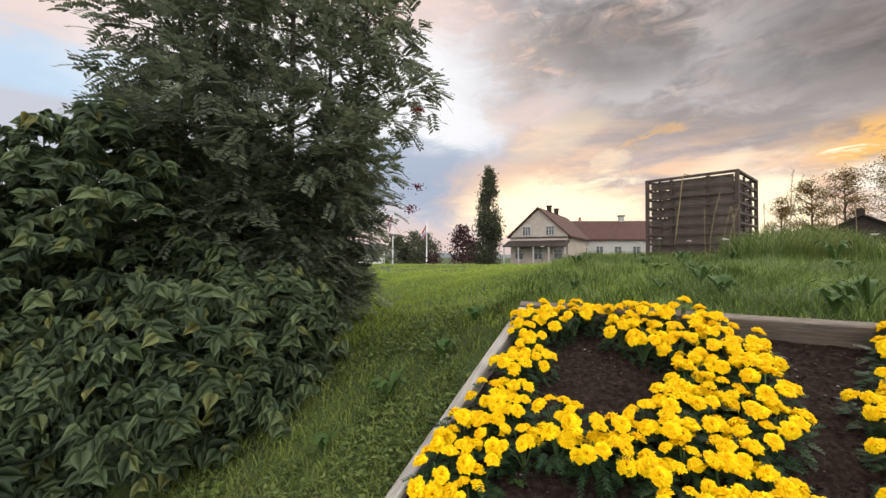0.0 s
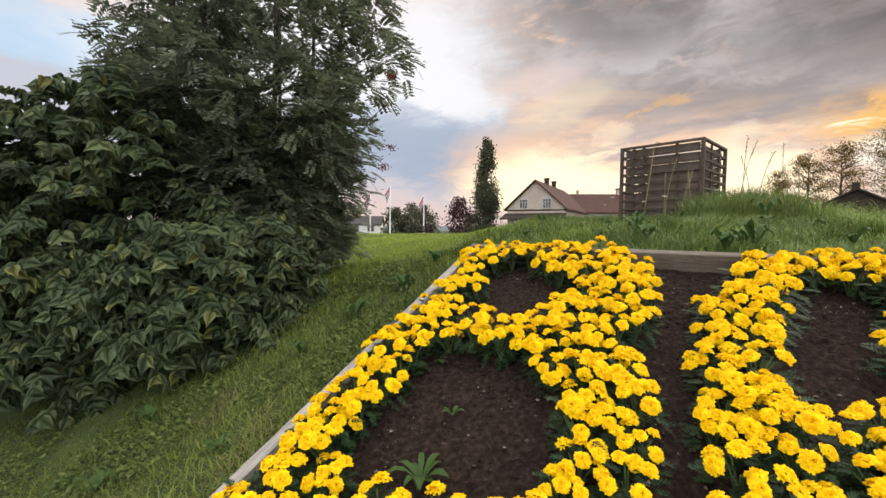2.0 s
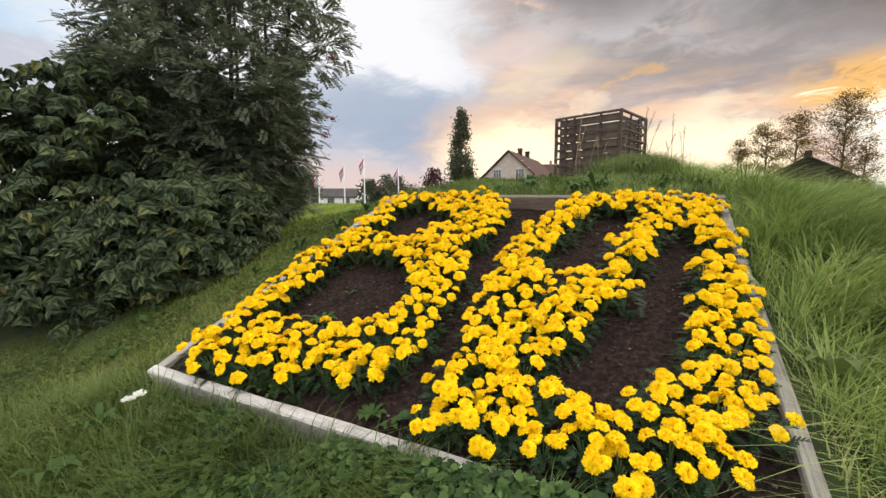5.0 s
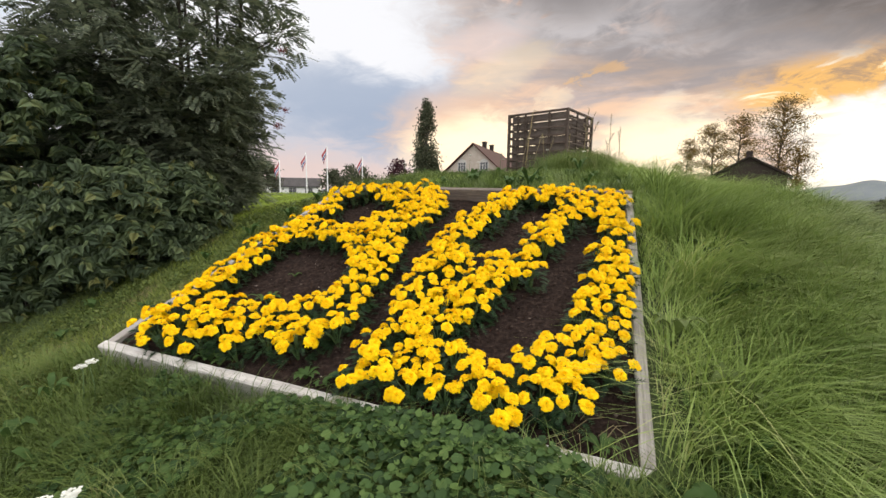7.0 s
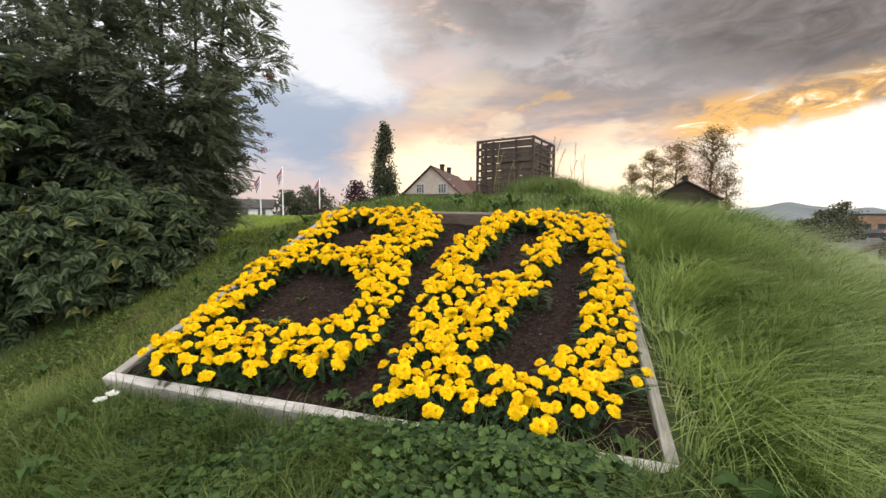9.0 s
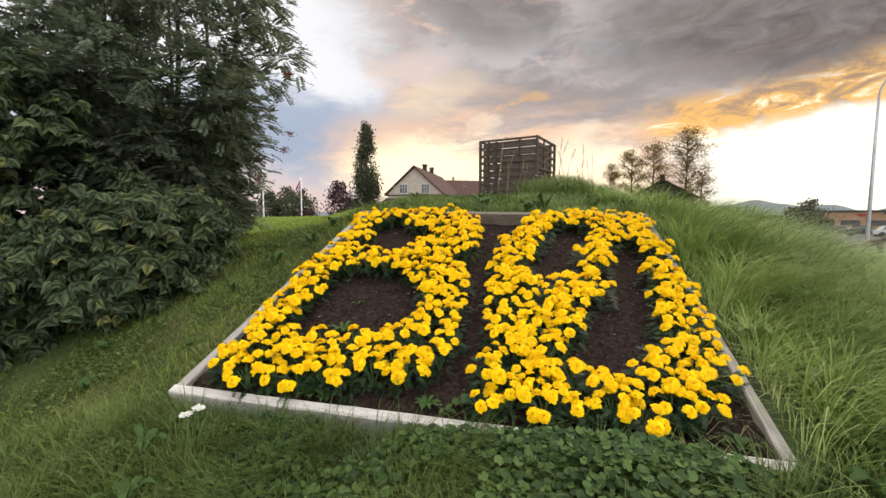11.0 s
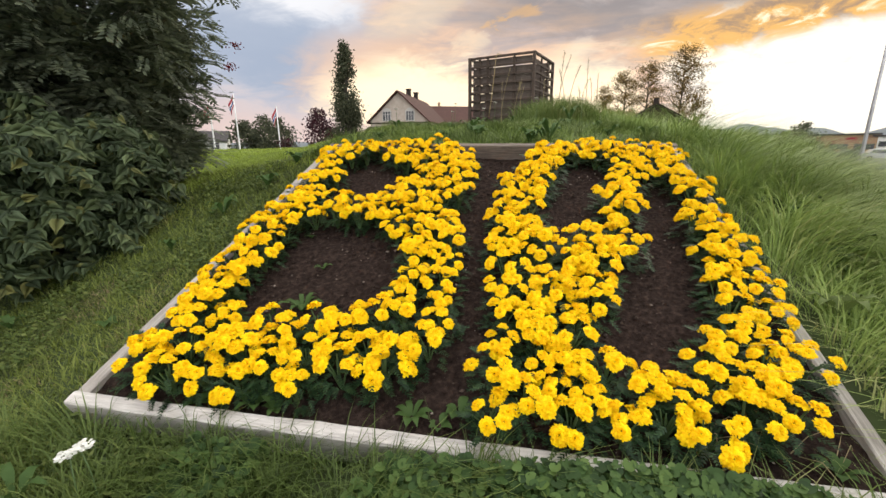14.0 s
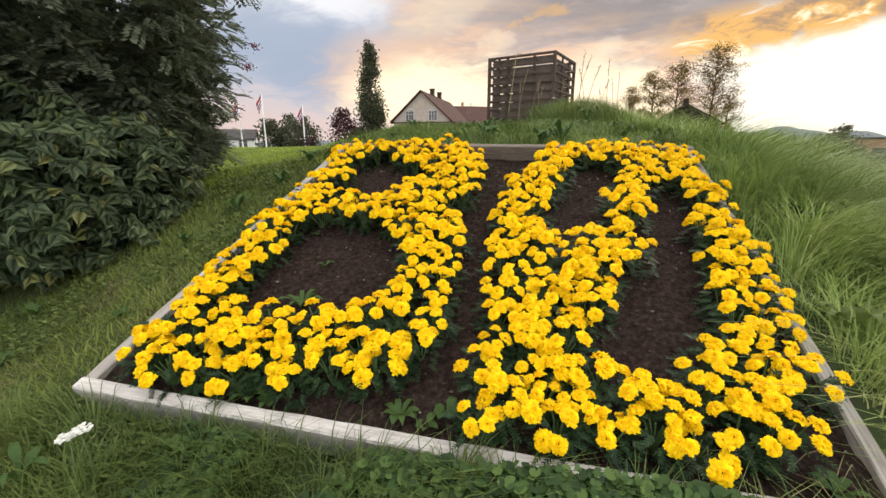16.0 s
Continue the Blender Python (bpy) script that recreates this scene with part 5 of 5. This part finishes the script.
def flagpole(x, y, tall, flag, label):
    z = land_at(x, y)
    root = tagged(new("flagpole"), label, "flagpole", group="flagpoles beyond the lawn")
    root.matrix_basis = pose(x, y, z)
    child("pole", tubes_mesh("pole", [([(0, 0, 0), (0, 0, tall * 0.5), (0, 0, tall)], [0.10, 0.08, 0.05])], M_WHITE, 8), root)
    if flag:
        V, F, idx = [], [], []
        n, m = 10, 9
        for i in range(n + 1):
            for j in range(m + 1):
                s, d = i / n, j / m
                V.append((-0.06 - s * 0.6 * (1 - 0.3 * d), 0.22 * math.sin(5 * s + 2 * d), tall - 0.15 - 1.2 * d - 1.2 * s))
        stripes = (0, 0, 0, 1, 2, 2, 1, 0, 0)
        for i in range(n):
            for j in range(m):
                F.append((i * (m + 1) + j, (i + 1) * (m + 1) + j, (i + 1) * (m + 1) + j + 1, i * (m + 1) + j + 1))
                idx.append(stripes[j])
        me = mesh_of("flag", V, F, [M_RED, M_WHITE, M_BLUE], idx, smooth=True)
        ob = child("flag", me, root, "drooping striped flag in red, white and blue")
        mod = ob.modifiers.new("cloth_thickness", "SOLIDIFY")
        mod.thickness = 0.02


for _x2, _y2, _h, _f in ((-3.7, 56.0, 5.9, True), (-8.3, 55.4, 7.1, True), (-10.9, 54.8, 6.0, True), (-14.1, 54.0, 4.9, True), (-17.7, 53.0, 3.6, False)):
    flagpole(_x2, _y2, _h, _f, "white flagpole with a drooping flag" if _f else "bare white flagpole on the lawn")


def hills():
    r = np.random.RandomState(2)
    for d, top, a0, a1, ph in ((2300, 135, 40, 100, 0.4), (3300, 280, 50, 112, 2.0), (2800, 40, -70, 46, 1.0)):
        n = 90
        V = []
        for i in range(n + 1):
            a = radians(a0 + (a1 - a0) * i / n)
            e = min(1.0, 4 * i / n, 4 * (n - i) / n)
            h = top * e * (0.55 + 0.30 * math.sin(ph + i * 0.13) + 0.14 * math.sin(2 * ph + i * 0.37) + 0.05 * math.sin(i * 1.1))
            for k, (dd, hh) in enumerate(((0, -6), (250, max(h, 2) * 0.75), (450, max(h, 2)), (900, -6))):
                V.append(((d + dd) * math.sin(a), (d + dd) * math.cos(a), hh))
        F = [(i * 4 + k, (i + 1) * 4 + k, (i + 1) * 4 + k + 1, i * 4 + k + 1) for i in range(n) for k in range(3)]
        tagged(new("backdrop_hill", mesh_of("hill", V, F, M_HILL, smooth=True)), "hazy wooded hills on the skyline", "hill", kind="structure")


hills()


# ---- small plants ----
def ground_ivy():
    """Round scalloped leaves on short stalks, creeping over the front plank."""
    r = np.random.RandomState(17)
    n = 8200
    u = np.concatenate([r.uniform(0.5, 3.4, n), r.normal(2.12, 0.28, 1500), r.uniform(2.9, 4.2, 1500)])
    v = np.concatenate([-0.035 - 0.60 * r.uniform(0, 1, n) ** 1.3, -0.03 - 0.12 * r.uniform(0, 1, 1500), r.uniform(-0.6, 0.45, 1500)])
    clump = np.sin(u * 4.1 + v * 3) + np.sin(u * 9 - v * 7 + 2) * 0.6 + np.interp(u, [0.4, 0.8, 1.6, 2.6, 3.4], [-0.9, 0.0, 1.0, 0.9, 0.2])
    keep = (clump > -0.1) & ~((u > -0.02) & (u < BED_W + 0.03) & (v > -0.028))
    u, v = u[keep], v[keep]
    n = len(u)
    x, y = to_xy(u, v)
    mound = np.interp(u, [0.8, 1.4, 1.75, 2.1, 2.45, 2.65, 3.0], [0.6, 0.8, 1.15, 1.25, 1.0, 0.3, 0.6])
    P = np.stack([x, y, land(x, y) + r.uniform(0.015, 0.105, n) * mound], 1)
    tilt = r.normal(0, 0.30, (n, 2)) + np.array([[-0.06, -0.28]])
    size = r.uniform(0.010, 0.023, n)
    N = unit(np.stack([tilt[:, 0], tilt[:, 1], np.ones(n)], 1))
    turn = r.uniform(0, 6.283, n)
    A0 = unit(np.cross(N, np.array([0.3, 0.9, 0.1])))
    B0 = np.cross(N, A0)
    A = A0 * np.cos(turn)[:, None] + B0 * np.sin(turn)[:, None]
    B = np.cross(N, A)
    V = np.zeros((n, 14, 3), np.float32)
    V[:, 0] = P - N * (size * 0.22)[:, None] - A * (size * 0.35)[:, None]
    for k in range(13):
        t = math.radians(-156 + 26 * k)
        q = 1.0 if k % 2 else 0.93
        V[:, 1 + k] = P + (A * math.cos(t) + B * math.sin(t)) * (size * q)[:, None] + N * (size * r.normal(0.02, 0.07, n))[:, None]
    base = np.arange(n)[:, None] * 14
    Q = np.concatenate([base + np.array([0, 1 + 2 * k, 2 + 2 * k, 3 + 2 * k]) for k in range(6)], 0)
    tagged(new("ground_ivy", big_mesh("ground_ivy", V.reshape(-1, 3), Q, M_CLOVER)), "creeping ground ivy with round green leaves below the bed", "ground ivy", kind="stuff")


ground_ivy()


def rosette(place, n, length, width, seed, mat, label, name="broadleaf_weed", rise=0.5):
    """A weed of long leaves springing from one point."""
    r = random.Random(seed)
    root = tagged(new(name), label, "weed", group="weeds in grass and soil")
    root.matrix_basis = Matrix.Translation(place)
    for k in range(n):
        a = 6.283 * k / n + r.uniform(-0.4, 0.4)
        L, w = length * r.uniform(0.6, 1.15), width * r.uniform(0.7, 1.2)
        d, s = Vector((math.cos(a), math.sin(a), 0)), Vector((-math.sin(a), math.cos(a), 0))
        V, F = [], []
        for i, (t, ww) in enumerate(((0, 0.15), (0.2, 0.5), (0.45, 1.0), (0.7, 0.85), (0.9, 0.4), (1.0, 0.03))):
            jag = r.uniform(0.75, 1.15)
            c = d * L * t * (1 - 0.25 * rise) + Vector((0, 0, L * rise * math.sin(t * 2.3)))
            V += [c - s * w * ww * jag / 2 + Vector((0, 0, 0.1 * w)), c, c + s * w * ww * jag / 2 + Vector((0, 0, 0.1 * w))]
        for i in range(5):
            for j in (0, 1):
                F.append((3 * i + j, 3 * i + j + 1, 3 * i + j + 4, 3 * i + j + 3))
        child("leaf", mesh_of("leaf", V, F, mat, smooth=True), root)


def weeds():
    r = random.Random(6)
    for u, s, n, L, w in ((0.66, 0.62, 11, 0.13, 0.035), (0.72, 0.10, 7, 0.10, 0.045), (0.50, 0.08, 6, 0.07, 0.03), (1.30, 0.12, 8, 0.10, 0.035), (1.46, 0.16, 6, 0.08, 0.04), (0.62, 0.95, 5, 0.06, 0.02), (0.80, 0.09, 6, 0.09, 0.035), (1.40, 0.10, 6, 0.07, 0.03), (2.62, 0.10, 7, 0.08, 0.03), (0.42, 1.25, 5, 0.05, 0.02)):
        rosette(bed_to_world(u, s, soil_depth(s)), n, L, w, r.randrange(999), M_CLOVER, "small green weed on bare soil")
    for u, v, n, L, w in ((-0.45, 1.55, 8, 0.16, 0.05), (-0.30, 1.9, 9, 0.13, 0.05), (-0.6, 1.2, 7, 0.12, 0.045), (-0.25, 2.3, 8, 0.14, 0.05), (0.1, -0.28, 5, 0.16, 0.035), (0.25, -0.5, 5, 0.14, 0.04), (0.55, -0.55, 6, 0.12, 0.04), (-1.3, 0.7, 7, 0.1, 0.04), (-0.95, 0.3, 7, 0.1, 0.035), (3.3, 1.75, 8, 0.22, 0.10), (3.42, 1.45, 8, 0.20, 0.09), (3.2, 1.2, 7, 0.18, 0.07), (3.05, 0.15, 7, 0.16, 0.06), (2.95, -0.1, 6, 0.15, 0.06), (0.3, 3.0, 9, 0.10, 0.035), (0.9, 3.1, 9, 0.11, 0.035), (1.8, 2.95, 9, 0.11, 0.035)):
        x, y = to_xy(u, v)
        rosette(Vector((x, y, land_at(x, y) + 0.005)), n, L, w, r.randrange(999), M_CLOVER, "broad-leaved green weed in the grass", rise=0.8)

    for k in range(34):
        u, v = r.uniform(0.0, 4.6), 2.6 + 2.6 * r.random() ** 1.4
        x, y = to_xy(u, v)
        rosette(Vector((x, y, land_at(x, y) + 0.005)), r.randint(6, 10), r.uniform(0.10, 0.22), r.uniform(0.03, 0.07), r.randrange(999), M_CLOVER, "broad-leaved green weed on the crest", rise=r.uniform(0.5, 1.0))
    for k in range(30):
        u, v = r.uniform(2.92, 4.3), r.uniform(-0.7, 1.0)
        x, y = to_xy(u, v)
        rosette(Vector((x, y, land_at(x, y) + 0.02)), r.randint(6, 9), r.uniform(0.10, 0.20), r.uniform(0.035, 0.07), r.randrange(999), M_LAWN_LEAF, "leafy green weed in tall grass", rise=r.uniform(0.7, 1.3))
    for k in range(16):
        u, v = r.uniform(-1.6, -0.15), r.uniform(0.2, 3.2)
        x, y = to_xy(u, v)
        rosette(Vector((x, y, land_at(x, y) + 0.005)), r.randint(5, 8), r.uniform(0.05, 0.10), r.uniform(0.02, 0.04), r.randrange(999), M_CLOVER, "small flat weed in the lawn", rise=r.uniform(0.2, 0.5))


weeds()


def yarrow(u, v, tall, seed, heads=1):
    """A white flower head on a thin stem."""
    r = random.Random(seed)
    x, y = to_xy(u, v)
    root = tagged(new("white_wildflower"), "white flat-topped wildflower in the grass", "wildflower", group="white wildflowers")
    root.matrix_basis = pose(x, y, land_at(x, y), 0, 0, r.uniform(0, 360))
    child("stem", tubes_mesh("stem", [([(0, 0, 0), (0.01, 0, tall * 0.5), (0, 0.01, tall)], [0.003, 0.0025, 0.002])], M_STEM, 4), root)
    V, F = [], []
    for k in range(60):
        a, q = r.uniform(0, 6.28), 0.024 * math.sqrt(r.random())
        c = Vector((q * math.cos(a), q * math.sin(a), tall + r.uniform(-0.004, 0.008)))
        b = len(V)
        for j in range(6):
            t = j * 1.047
            V.append(c + Vector((0.006 * math.cos(t), 0.006 * math.sin(t), r.uniform(0, 0.003))))
        F.append(tuple(range(b, b + 6)))
    child("flower_head", mesh_of("flower_head", V, F, M_WHITE_PETAL), root)


for _k, (_u, _v, _t) in enumerate(((0.30, -0.255, 0.20), (0.35, -0.235, 0.22), (0.97, -0.74, 0.20), (1.05, -0.70, 0.21), (0.3, 3.6, 0.3), (0.9, 4.2, 0.32), (1.4, 3.9, 0.30), (1.9, 4.6, 0.34), (-0.4, 4.8, 0.25), (0.7, 5.4, 0.3), (2.4, 4.1, 0.34), (1.2, 5.0, 0.3))):
    yarrow(_u, _v, _t, 70 + _k)


def seed_stalk(u, v, tall, lean, seed):
    """A dry grass stalk with a seed head, standing against the sky."""
    r = random.Random(seed)
    x, y = to_xy(u, v)
    root = tagged(new("seed_stalk"), "thin dry grass stalk with a seed head", "grass stalk", group="stalks on the crest")
    root.matrix_basis = pose(x, y, land_at(x, y))
    pts = [(lean * t * t * tall, 0.04 * t, tall * t) for t in (0, 0.35, 0.7, 1.0)]
    child("stem", tubes_mesh("stem", [(pts, [0.005, 0.004, 0.0035, 0.002])], M_STALK, 4), root)
    V, F = [], []
    for k in range(40):
        t = 0.78 + 0.24 * k / 40
        c = Vector((lean * t * t * tall, 0.04 * t, tall * t))
        d = Vector((r.uniform(-1, 1), r.uniform(-1, 1), r.uniform(0.4, 1.4))).normalized() * 0.03
        s = d.orthogonal().normalized() * 0.004
        b = len(V)
        V += [c - s, c + s, c + d + s * 0.4, c + d - s * 0.4]
        F.append((b, b + 1, b + 2, b + 3))
    child("seed_head", mesh_of("seed_head", V, F, M_STALK), root)


for _k in range(15):
    _r = random.Random(500 + _k)
    seed_stalk(_r.uniform(1.4, 3.4), _r.uniform(5.2, 6.8), _r.uniform(0.5, 1.05), _r.uniform(-0.25, 0.4), 900 + _k)


# a few dry stalks lying in the bed's bare corner
def dry_stalk(u, s, az, length, seed):
    r = random.Random(seed)
    p = bed_to_world(u, s, soil_depth(s) + 0.012)
    d = Vector((math.cos(az), math.sin(az), r.uniform(0.05, 0.5)))
    pts = [p, p + d * length * 0.5 + Vector((0, 0, 0.03)), p + d * length + Vector((0, 0, r.uniform(-0.02, 0.02)))]
    ob = tubes_mesh("dry_stalk", [(pts, [0.002, 0.0016, 0.001])], M_STALK, 4)
    tagged(new("dry_stalk", ob), "thin dry grass stalk lying on bare soil", "grass stalk", group="dry stalks in the bed")


for _k in range(16):
    _r = random.Random(300 + _k)
    dry_stalk(_r.uniform(2.2, 2.72), _r.uniform(0.09, 0.28), _r.uniform(0, 6.28), _r.uniform(0.08, 0.22), 40 + _k)
